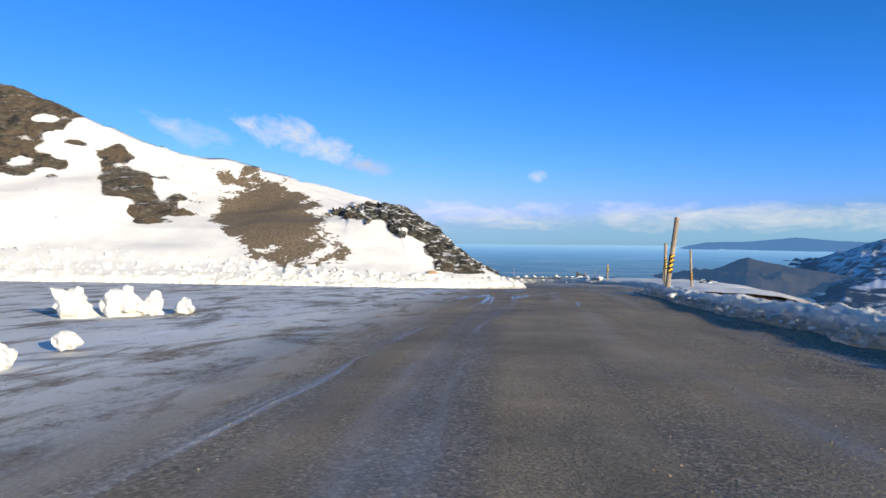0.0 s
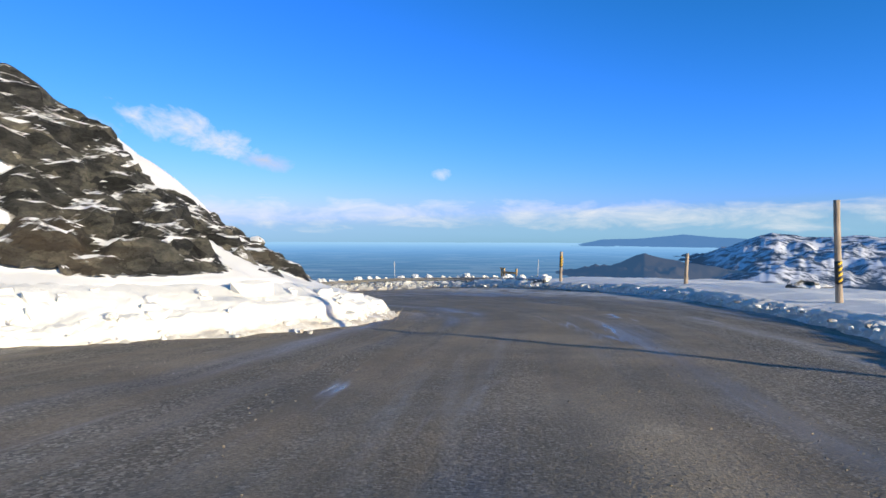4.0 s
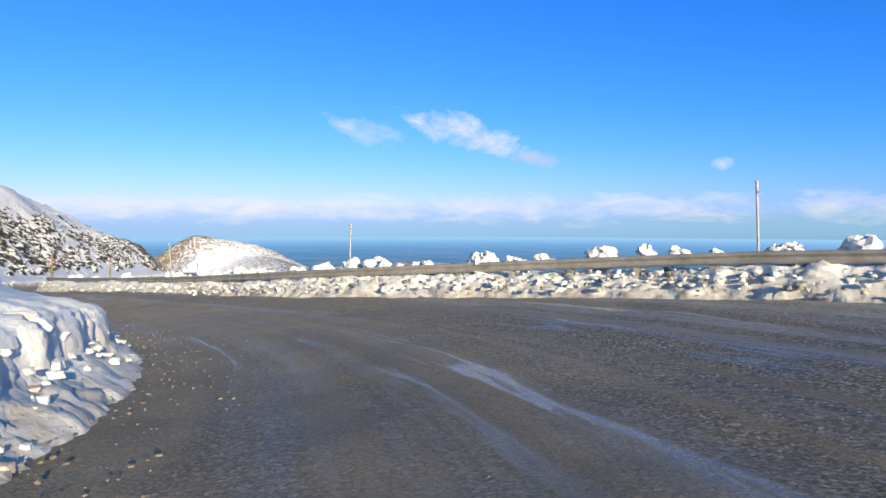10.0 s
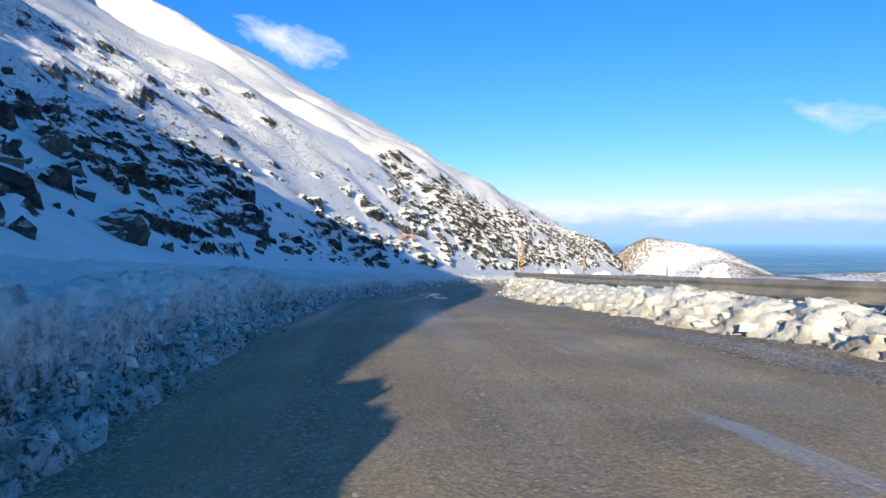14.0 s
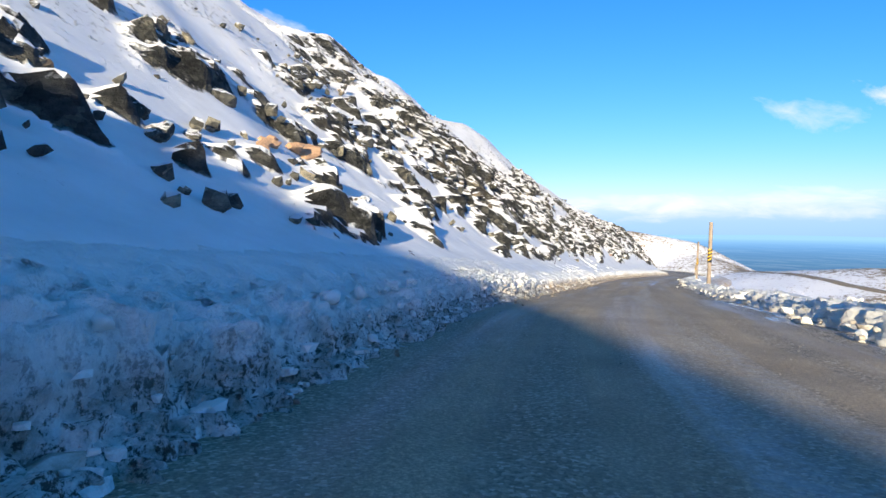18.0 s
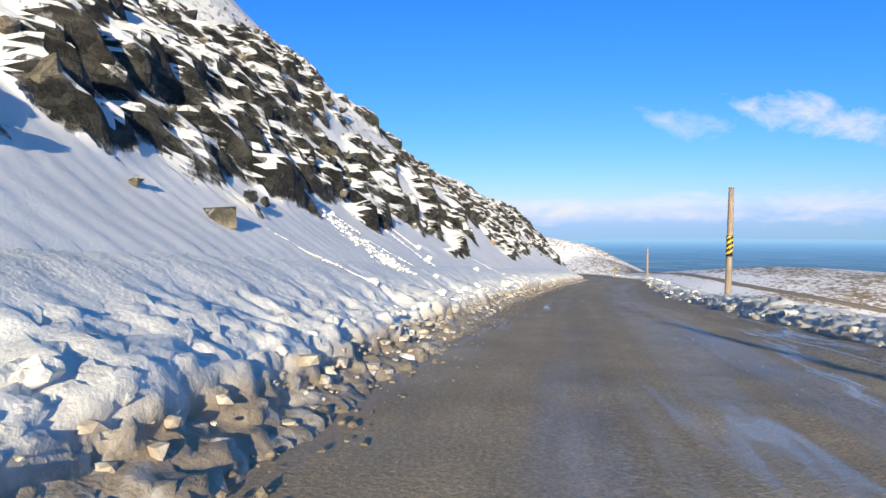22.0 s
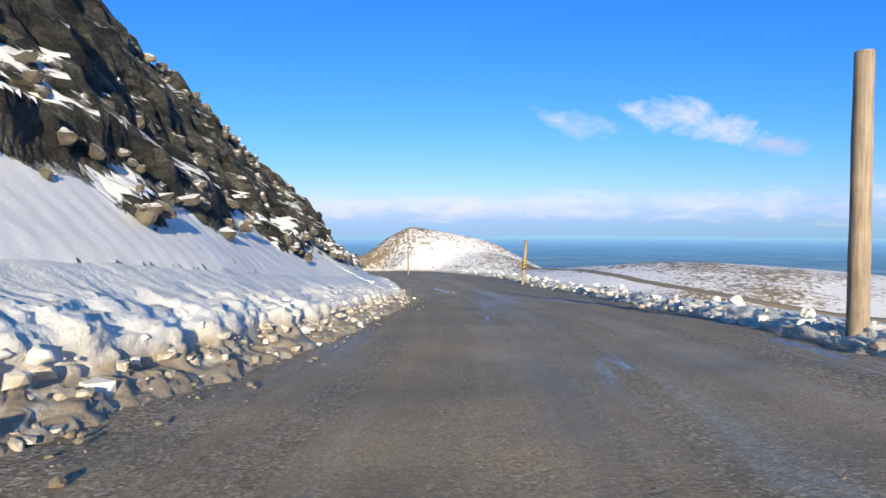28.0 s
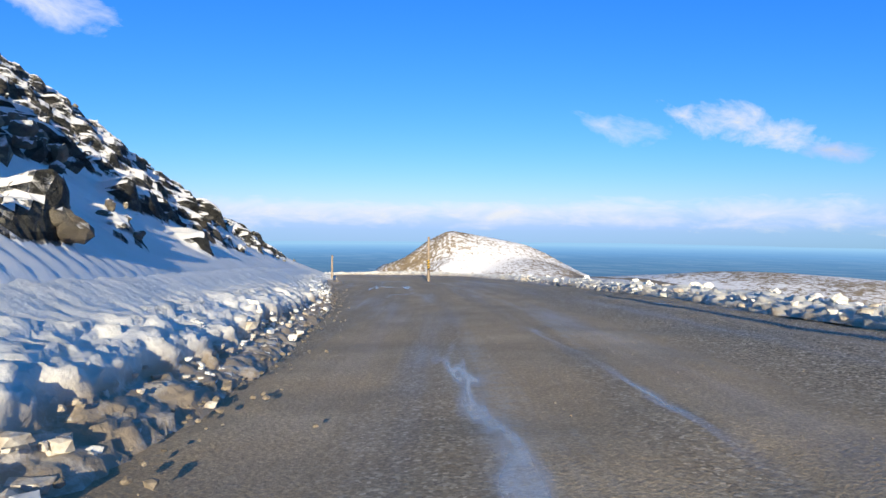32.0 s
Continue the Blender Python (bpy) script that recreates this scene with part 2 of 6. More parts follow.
# how fast the apron climbs
APRON_UP = along_foot(((60, 0.30), (196, 0.30), (212, 0.42), (336, 0.44), (348, 0.34), (374, 0.34), (390, 0.42), (520, 0.4)), 0.30)
NOSE = np.array((-13.0, 75.6))
# outcrops of bedrock, crag by crag: length along the foot, height above it, half length, half height
OUTCROPS = {
    "shaded": ((97.1, 7.5, 4, 1.7), (103.5, 7.1, 6, 3.1), (96.3, 8.8, 2.8, 1.3), (116.9, 19.6, 6, 4.2), (88.7, 3.2, 1.3, 0.5), (122.6, 13.9, 1.8, 0.7), (104.6, 11.5, 2.4, 0.8), (104.4, 14.4, 3.7, 1.2), (115, 5.2, 0.8, 0.6), (119.5, 5.9, 0.8, 0.6), (117.1, 5.1, 1, 0.5), (119.7, 5.2, 2.2, 0.9), (116.6, 4.1, 1, 0.5), (114.5, 3.5, 0.8, 0.5), (121.6, 4.6, 1.4, 0.5)),
    "first": ((112.7, 1.8, 1.2, 0.5), (116.1, 2.7, 1, 0.5), (115.5, 2.1, 0.8, 0.5), (118.5, 2, 1.4, 0.5), (136.2, 8.4, 3, 1.4), (132.8, 2.6, 1.2, 0.5), (132.6, 1.7, 1, 0.5), (131, 2.1, 0.8, 0.5), (134.4, 2.2, 1.4, 0.5), (139.8, 7.6, 1.3, 0.6), (148.3, 11.8, 2.4, 0.9), (166, 19.3, 4.2, 2.5), (146.6, 8.8, 2.2, 0.9), (140.8, 6.7, 1.5, 0.7), (145.1, 6.6, 1.5, 0.6), (150.1, 7.2, 1.9, 0.8), (136.3, 3.9, 1.2, 0.5)),
    "second": ((155.1, 5.6, 1.7, 0.8), (159.7, 7.2, 1.8, 1.1), (165.5, 10.3, 1.7, 1), (156.7, 4.5, 1.3, 0.5), (154, 3.6, 0.8, 0.5), (165.5, 8, 1.7, 1.1), (173.8, 12.1, 6, 8.5), (150.1, 1.7, 1, 0.5), (150.9, 1.7, 1, 0.5), (152.3, 1.9, 0.6, 0.5), (152.6, 1.5, 0.7, 0.5), (155.2, 2.8, 0.6, 0.5), (162.5, 9.0, 3.4, 1.6), (182.6, 15, 6, 9), (141.2, 2.7, 1.7, 0.6), (165.8, 5.7, 2, 0.8), (164.2, 4.2, 1.6, 0.5)),
    "third": ((172.3, 6.5, 3.7, 1.5), (179.8, 8.9, 6, 4.4), (191.1, 12.1, 6, 10.3), (173.4, 5, 2.6, 0.9), (199.3, 12.3, 6, 5.5), (177.3, 4.3, 3.9, 1.3), (167.4, 2.3, 1, 0.5), (166.1, 2.2, 1, 0.5), (165.1, 1.6, 0.7, 0.5), (168.3, 4.2, 0.6, 0.5), (170, 2.6, 0.8, 0.5), (186.7, 5.5, 3.2, 1.1), (185.1, 4.1, 2.5, 0.8), (170.8, 1.6, 1.3, 0.5), (172.5, 3.1, 0.8, 0.5)),
    "fourth": ((189.2, 3.3, 1.3, 0.5), (186.3, 2.5, 0.6, 0.5), (186.7, 2.4, 0.6, 0.5), (187.9, 3.6, 1, 0.5), (202.7, 11.3, 3.8, 2.1), (194.9, 6.1, 1.8, 0.6), (211.4, 14.3, 5.2, 1.8), (208.4, 7.5, 3.5, 1.2), (193, 3.9, 1.5, 0.5), (196.7, 4.8, 2.1, 0.7), (199.2, 4, 2.8, 0.9), (205, 4.8, 3.3, 1.2), (213.4, 6, 3.7, 1.2), (210.9, 3.6, 2.5, 0.8), (205, 1.7, 1.4, 0.5)),
    "fifth": ((209.3, 4.5, 1.3, 0.6), (206.7, 3.3, 1.2, 0.5), (205.5, 1.9, 1.4, 0.5), (208.3, 2.5, 1.3, 0.5), (211.8, 3.8, 2.2, 0.7), (204.1, 1.8, 0.7, 0.5), (216.4, 7.6, 2.7, 1.2), (254.6, 9, 6, 2), (234.5, 4.2, 4.2, 1.4), (225.8, 4.2, 1.2, 0.5), (229.2, 5.6, 1.3, 0.7), (227.9, 3.9, 1.8, 0.6), (241.5, 9.6, 6, 3.5), (245.7, 9.7, 6, 5.2)),
    "sixth": ((233.4, 4.8, 2.5, 0.8), (225.5, 2.6, 0.8, 0.5), (228.5, 3.5, 0.8, 0.5), (235.5, 4.1, 2, 0.7), (256.6, 10.1, 5.9, 2), (254.3, 7.1, 3.9, 1.3), (243.5, 4.2, 2.9, 1), (230.7, 3.1, 1.3, 0.5), (268.5, 5, 0.8, 0.5), (266.9, 3.1, 1, 0.5), (269.9, 6.5, 1, 0.5), (271.3, 5.5, 1.3, 0.5), (265.8, 2.8, 0.6, 0.5)),
    "last": ((282.3, 9, 6, 2.3), (275.2, 5.2, 4.8, 1.6), (280.9, 4.6, 4.5, 1.5), (273.6, 2.4, 1.4, 0.5), (268.7, 2.3, 0.6, 0.5), (283, 2.4, 0.8, 0.5), (284.7, 2.3, 1.3, 0.5), (283.8, 3.4, 1.3, 0.5)),
    "end": ((294.8, 3.3, 3.9, 1.3), (289.3, 1.4, 1.4, 0.5), (293.1, 4.2, 3.5, 1.2), (302.8, 6.6, 6, 2.1), (304.4, 4.9, 1.9, 0.6), (293.6, 1.9, 1.7, 0.6), (295.4, 2.2, 1.4, 0.5), (292.9, 1.3, 1.4, 0.5), (297.9, 1.8, 1.4, 0.5), (343.9, 11.1, 6, 6.3), (333.5, 7.1, 6, 2), (310.9, 1.7, 1.4, 0.5), (320.8, 1.9, 1.4, 0.5)),
}
# thin scatter of rock between them: s from, s to, height from, height to, strength
CRAGS = ((140, 178, 2.2, 12, 0.15), (176, 206, 2.5, 14, 0.11), (204, 222, 3.0, 12, 0.15), (218, 250, 1.6, 26, 0.19), (250, 292, 3.2, 18, 0.17), (290, 334, 3.6, 20, 0.20), (330, 346, 1.9, 28, 0.27), (344, 384, 1.3, 28, 0.25), (384, 430, 2, 16, 0.24))


def hill_height(xy):
    """Height, rockiness and scree of the hillside over the plan; e is the distance in from the foot (negative outside)."""
    i, e = nearest(xy, foot)
    off = xy - foot[i]
    inside = foot_dir[i, 0] * off[:, 1] - foot_dir[i, 1] * off[:, 0] > 0
    s, zb = foot_s[i], foot_z[i]
    yardy = i < len(yard)
    p3 = np.c_[xy, np.zeros(len(xy))]
    wob = fbm(p3 / 14, 3, 3)
    kick = np.maximum(APRON[i] + 0.6 * wob, 1.9)
    up = 0.5 * (e - kick + np.sqrt((e - kick) ** 2 + 2.2)) - 0.5 * (np.sqrt(kick**2 + 2.2) - kick)
    up = np.maximum(up, 0)
    h = BANK_H[i] * step(0, 1.0, e) + APRON_UP[i] * (e - up)
    h = h + (PITCH_1[i] + 0.05 * wob) * np.minimum(up, 8) + (PITCH_2[i] + 0.05 * wob) * np.clip(up - 8, 0, 14) + PITCH_3[i] * np.maximum(up - 22, 0)
    # the rounded back of the shoulder over the yard
    far = np.hypot(*(xy - NOSE).T)
    cap = 6.6 + 0.323 * far + 0.8 * wob + np.maximum(far - 30, 0) * np.where(yardy, 0.046, 0.133 * step(104, 132, s))
    k = np.maximum(cap * 0.35, 1.5)
    g = np.clip(0.5 + 0.5 * (cap - h) / k, 0, 1)
    h = cap * (1 - g) + h * g - k * g * (1 - g)
    h = h + 2.5 * np.exp(-((xy - np.array((-33.0, 97.0))) ** 2).sum(1) / 2 / 8.5**2) * step(3.5, 8.0, e)      # the spur that shades the road
    rock = np.zeros(len(xy))
    p3[:, 2] = h
    n1 = fbm(p3 / np.array((4.2, 4.2, 3.2)), 4, 11)
    n2 = fbm(p3 / 1.5, 2, 17)
    mixed = 0.45 * n1 + 0.65 * n2
    for a, b, lo, hi, amount in CRAGS:
        band = step(a - 5, a + 5, s) * step(b + 5, b - 5, s) * step(lo - 0.6, lo + 1.6, h + 1.2 * n1) * step(hi + 5, hi - 3, h) * ~yardy
        rock = np.maximum(rock, band * step(0.62 - amount * 1.3, 0.95 - amount * 1.3, 0.5 + 0.55 * mixed))
    arc = 0.5 * (i - len(yard))
    for crag in OUTCROPS.values():
        for ca, ch, half_l, half_h in crag:
            near = np.nonzero((np.abs(arc - ca) < 2 * half_l + 2) & (np.abs(h - ch) < 2.2 * half_h + 1.5) & ~yardy)[0]
            u, v = arc[near] - ca, h[near] - ch
            r = np.hypot((u * 0.94 + v * 0.34) / half_l, (v * 0.94 - u * 0.34) / half_h)
            rock[near] = np.maximum(rock[near], step(1.12, 0.72, r + 0.22 * n1[near] + 0.34 * n2[near]))
    # outcrops above the yard: a rib, the nose and the skyline
    for cx, cy, rx, ry, turn in ((-52, 70.5, 9.5, 3.4, -0.61), (-9.2, 72.0, 5.0, 2.5, 1.57), (-16.8, 70.0, 9.5, 2.7, -0.38), (-10.6, 66.6, 5.0, 3.3, -0.45), (-7.0, 66.5, 4.0, 3.2, 0.3), (-79, 77, 17, 10, 2.3), (-100, 100, 30, 12, 2.3)):
        u, v = xy[:, 0] - cx, xy[:, 1] - cy
        r = np.hypot((u * math.cos(turn) + v * math.sin(turn)) / rx, (v * math.cos(turn) - u * math.sin(turn)) / ry)
        rock = np.maximum(rock, step(1.15, 0.75, r + 0.45 * n1 + 0.40 * n2) * (e > 1.5))
    u, v = xy[:, 0] + 33.0, xy[:, 1] - 69.0
    scree = step(1.35, 0.65, np.hypot((u * 0.66 - v * 0.75) / 13.5, (u * 0.75 + v * 0.66) / (5.7 - 0.12 * (u * 0.66 - v * 0.75))) + 0.3 * n1 + 0.1 * n2) * (e > 2.0)
    return i, np.where(inside, e, -e), s, zb, h, rock * inside * step(2.0, 2.7, e), scree * inside, n1

# ---- materials ----
def mat(name):
    m = bpy.data.materials.new(name)
    m.use_nodes = True
    return m, m.node_tree, m.node_tree.nodes["Principled BSDF"]


def nd(t, kind, **ins):
    n = t.nodes.new(kind)
    for k, v in ins.items():
        n.inputs[k.replace("_", " ")].default_value = v
    return n


def ramp(t, fac, stops):
    r = t.nodes.new("ShaderNodeValToRGB")
    while len(r.color_ramp.elements) < len(stops):
        r.color_ramp.elements.new(0.5)
    for el, (pos, col) in zip(r.color_ramp.elements, stops):
        el.position, el.color = pos, (*col, 1) if len(col) == 3 else col
    t.links.new(fac, r.inputs[0])
    return r.outputs[0]


def mixc(t, fac, a, b, mode="MIX"):
    m = t.nodes.new("ShaderNodeMix")
    m.data_type, m.blend_type = "RGBA", mode
    for sock, v in ((m.inputs[0], fac), (m.inputs[6], a), (m.inputs[7], b)):
        if isinstance(v, bpy.types.NodeSocket):
            t.links.new(v, sock)
        else:
            sock.default_value = v if isinstance(v, (int, float)) else (*v, 1)
    return m.outputs[2]


def math_n(t, op, a, b=0.0, c=0.0):
    m = t.nodes.new("ShaderNodeMath")
    m.operation = op
    for sock, v in zip(m.inputs, (a, b, c)):
        if isinstance(v, bpy.types.NodeSocket):
            t.links.new(v, sock)
        else:
            sock.default_value = v
    return m.outputs[0]


def noise_n(t, scale, detail=4, rough=0.55, vec=None, dist=0.0):
    n = nd(t, "ShaderNodeTexNoise", Scale=scale, Detail=detail, Roughness=rough, Distortion=dist)
    if vec is not None:
        t.links.new(vec, n.inputs["Vector"])
    return n.outputs["Fac"]


def place(t, kind="Object", stretch=None):
    c = t.nodes.new("ShaderNodeTexCoord").outputs[kind]
    if stretch:
        m = t.nodes.new("ShaderNodeMapping")
        m.inputs["Scale"].default_value = stretch
        t.links.new(c, m.inputs["Vector"])
        return m.outputs[0]
    return c


def bump_n(t, bsdf, height, strength=0.5, distance=0.05):
    b = nd(t, "ShaderNodeBump", Strength=strength, Distance=distance)
    t.links.new(height, b.inputs["Height"])
    t.links.new(b.outputs[0], bsdf.inputs["Normal"])


def up_n(t):
    g = t.nodes.new("ShaderNodeNewGeometry")
    x = t.nodes.new("ShaderNodeSeparateXYZ")
    t.links.new(g.outputs["Normal"], x.inputs[0])
    return x.outputs["Z"]


def attr_n(t, name):
    a = t.nodes.new("ShaderNodeAttribute")
    a.attribute_name = name
    return a.outputs["Fac"]


BACKDROP_GLOW = 0.68                                # glow put into the backdrop materials for far air and cloud
SNOW, ROCK_A, ROCK_B, ROCK_C = (0.85, 0.85, 0.83), (0.045, 0.047, 0.041), (0.145, 0.140, 0.117), (0.23, 0.17, 0.105)


def cracks(t):
    """Open joints between the beds: 0 in the joint, 1 on the stone."""
    wob = t.nodes.new("ShaderNodeVectorMath")
    wob.operation = "MULTIPLY_ADD"
    n = nd(t, "ShaderNodeTexNoise", Scale=1.3, Detail=7.0, Roughness=0.65)
    t.links.new(place(t), n.inputs["Vector"])
    t.links.new(n.outputs["Color"], wob.inputs[0])
    wob.inputs[1].default_value = (1.7, 1.7, 1.7)
    t.links.new(place(t), wob.inputs[2])
    mp = t.nodes.new("ShaderNodeMapping")
    mp.inputs["Rotation"].default_value, mp.inputs["Scale"].default_value = (0.5, 0.7, 0.3), (0.8, 1.2, 2.6)
    t.links.new(wob.outputs[0], mp.inputs["Vector"])
    v = nd(t, "ShaderNodeTexVoronoi", Scale=1.0)
    v.feature = "DISTANCE_TO_EDGE"
    t.links.new(mp.outputs[0], v.inputs["Vector"])
    return ramp(t, v.outputs["Distance"], [(0.0, (0.45, 0.45, 0.45)), (0.035, (1, 1, 1))])


def rock_colour(t, vec):
    base = ramp(t, noise_n(t, 1.1, 8, 0.68, vec), [(0.32, ROCK_A), (0.52, (0.098, 0.098, 0.086)), (0.72, ROCK_B)])
    warm = ramp(t, noise_n(t, 0.13, 4, 0.6, vec), [(0.56, (0, 0, 0)), (0.70, (1, 1, 1))])
    vein = ramp(t, noise_n(t, 0.9, 7, 0.72, place(t, "Object", (1.0, 1.4, 3.6))), [(0.36, (0.36, 0.36, 0.36)), (0.50, (1, 1, 1)), (0.64, (1.65, 1.60, 1.5))])
    base = mixc(t, 0.85, base, vein, "MULTIPLY")
    base = mixc(t, 1.0, base, cracks(t), "MULTIPLY")
    # every block of the broken rock has its own shade
    wob = t.nodes.new("ShaderNodeVectorMath")
    wob.operation = "MULTIPLY_ADD"
    nz = nd(t, "ShaderNodeTexNoise", Scale=2.0, Detail=4.0, Roughness=0.6)
    t.links.new(vec, nz.inputs["Vector"])
    t.links.new(nz.outputs["Color"], wob.inputs[0])
    wob.inputs[1].default_value = (0.5, 0.5, 0.5)
    t.links.new(vec, wob.inputs[2])
    mp = t.nodes.new("ShaderNodeMapping")
    mp.inputs["Rotation"].default_value, mp.inputs["Scale"].default_value = (0.5, 0.7, 0.3), (1.5, 2.1, 3.4)
    t.links.new(wob.outputs[0], mp.inputs["Vector"])
    vor = nd(t, "ShaderNodeTexVoronoi", Scale=1.0)
    t.links.new(mp.outputs[0], vor.inputs["Vector"])
    shade = ramp(t, vor.outputs["Color"], [(0.15, (0.45, 0.46, 0.47)), (0.5, (0.95, 0.95, 0.95)), (0.85, (1.9, 1.82, 1.66))])
    base = mixc(t, 1.0, base, shade, "MULTIPLY")
    return mixc(t, math_n(t, "MULTIPLY", warm, 0.4), base, ROCK_C)


def hillside_material():
    m, t, b = mat("snow_and_rock")
    vec = place(t)
    rock = attr_n(t, "rock")
    fine_n = noise_n(t, 2.2, 6, 0.65, vec)
    # snow lies on the flatter facets of the rock
    ledge = ramp(t, math_n(t, "ADD", math_n(t, "MULTIPLY_ADD", attr_n(t, "rusty"), -0.36, up_n(t)), math_n(t, "MULTIPLY", math_n(t, "SUBTRACT", fine_n, 0.5), 0.55)), [(0.62, (0, 0, 0)), (0.70, (1, 1, 1))])
    edge = ramp(t, math_n(t, "ADD", rock, math_n(t, "MULTIPLY", math_n(t, "SUBTRACT", fine_n, 0.5), 0.5)), [(0.45, (0, 0, 0)), (0.55, (1, 1, 1))])
    bare = math_n(t, "MULTIPLY", edge, math_n(t, "SUBTRACT", 1.0, ledge))
    # small stones and tufts that stick out of thin snow
    tuft = ramp(t, noise_n(t, 3.4, 5, 0.7, place(t, "Object", (1.0, 1.0, 0.6))), [(0.57, (0, 0, 0)), (0.63, (1, 1, 1))])
    thin = ramp(t, noise_n(t, 0.09, 3, 0.5, vec), [(0.36, (0, 0, 0)), (0.55, (1, 1, 1))])
    tuft = math_n(t, "MULTIPLY", math_n(t, "MULTIPLY", tuft, thin), attr_n(t, "thin"))
    bare = math_n(t, "MAXIMUM", bare, tuft)
    snow = ramp(t, noise_n(t, 0.6, 4, 0.6, vec), [(0.3, (0.73, 0.725, 0.69)), (0.7, (0.83, 0.825, 0.79))])
    rusty = math_n(t, "MULTIPLY", math_n(t, "MAXIMUM", math_n(t, "MULTIPLY_ADD", attr_n(t, "rusty"), 2.0, -1.0), 0.0), ramp(t, noise_n(t, 0.5, 6, 0.7, vec), [(0.40, (0, 0, 0)), (0.55, (1, 1, 1))]))
    col = mixc(t, bare, snow, mixc(t, rusty, rock_colour(t, vec), (0.25, 0.185, 0.115)))
    dirt = ramp(t, noise_n(t, 4.0, 6, 0.75, vec), [(0.25, (0.06, 0.048, 0.034)), (0.5, (0.15, 0.118, 0.08)), (0.75, (0.30, 0.24, 0.165))])
    scree = ramp(t, math_n(t, "ADD", attr_n(t, "scree"), math_n(t, "MULTIPLY", math_n(t, "ADD", math_n(t, "SUBTRACT", fine_n, 0.5), math_n(t, "SUBTRACT", noise_n(t, 0.45, 5, 0.65, vec), 0.5)), 1.7)), [(0.47, (0, 0, 0)), (0.53, (1, 1, 1))])
    col = mixc(t, scree, col, dirt)
    t.links.new(col, b.inputs["Base Color"])
    b.inputs["Roughness"].default_value = 0.75
    b.inputs["Specular IOR Level"].default_value = 0.25
    hgt = math_n(t, "ADD", math_n(t, "MULTIPLY", noise_n(t, 1.6, 8, 0.7, vec), math_n(t, "ADD", math_n(t, "MULTIPLY", bare, 3.0), 0.06)), math_n(t, "MULTIPLY", math_n(t, "SUBTRACT", cracks(t), 1.0), bare))
    hgt = math_n(t, "MULTIPLY_ADD", math_n(t, "MULTIPLY", noise_n(t, 5.5, 7, 0.75, place(t, "Object", (1.0, 1.3, 2.2))), bare), 1.1, hgt)
    hgt = math_n(t, "MULTIPLY_ADD", math_n(t, "MULTIPLY", noise_n(t, 14.0, 5, 0.7, place(t, "Object", (1.0, 1.2, 2.0))), bare), 0.5, hgt)
    bump_n(t, b, hgt, 1.0, 0.28)
    return m


def snow_material(name, dirty=0.0, scale=1.0, earth=(0.25, 0.170, 0.088), grit=0.0):
    m, t, b = mat(name)
    vec = place(t)
    clean = ramp(t, noise_n(t, 0.8 * scale, 5, 0.6, vec), [(0.3, (0.74, 0.73, 0.67)), (0.7, (0.86, 0.85, 0.79))])
    if dirty:
        grime = ramp(t, noise_n(t, 1.7 * scale, 7, 0.72, vec), [(0.58 - dirty * 0.35, (0, 0, 0)), (0.85 - dirty * 0.35, (1, 1, 1))])
        low = math_n(t, "MULTIPLY", grime, attr_n(t, "grime")) if dirty > 0.5 else grime
        clean = mixc(t, low, clean, earth)
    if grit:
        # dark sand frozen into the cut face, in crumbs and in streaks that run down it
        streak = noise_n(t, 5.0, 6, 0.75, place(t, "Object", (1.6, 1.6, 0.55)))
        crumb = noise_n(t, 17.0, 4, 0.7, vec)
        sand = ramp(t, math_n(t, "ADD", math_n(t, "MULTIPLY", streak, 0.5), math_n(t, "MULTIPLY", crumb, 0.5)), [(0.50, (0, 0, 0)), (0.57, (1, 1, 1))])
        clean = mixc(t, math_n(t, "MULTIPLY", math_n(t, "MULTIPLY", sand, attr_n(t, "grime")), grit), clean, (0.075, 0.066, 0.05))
    t.links.new(clean, b.inputs["Base Color"])
    b.inputs["Roughness"].default_value = 0.6
    b.inputs["Specular IOR Level"].default_value = 0.3
    bump_n(t, b, math_n(t, "ADD", math_n(t, "MULTIPLY", noise_n(t, 9 * scale, 5, 0.65, vec), 0.5), noise_n(t, 2.4 * scale, 4, 0.55, vec)), 0.8 + 0.2 * grit, 0.05 / scale * (1 + 1.6 * grit))
    return m


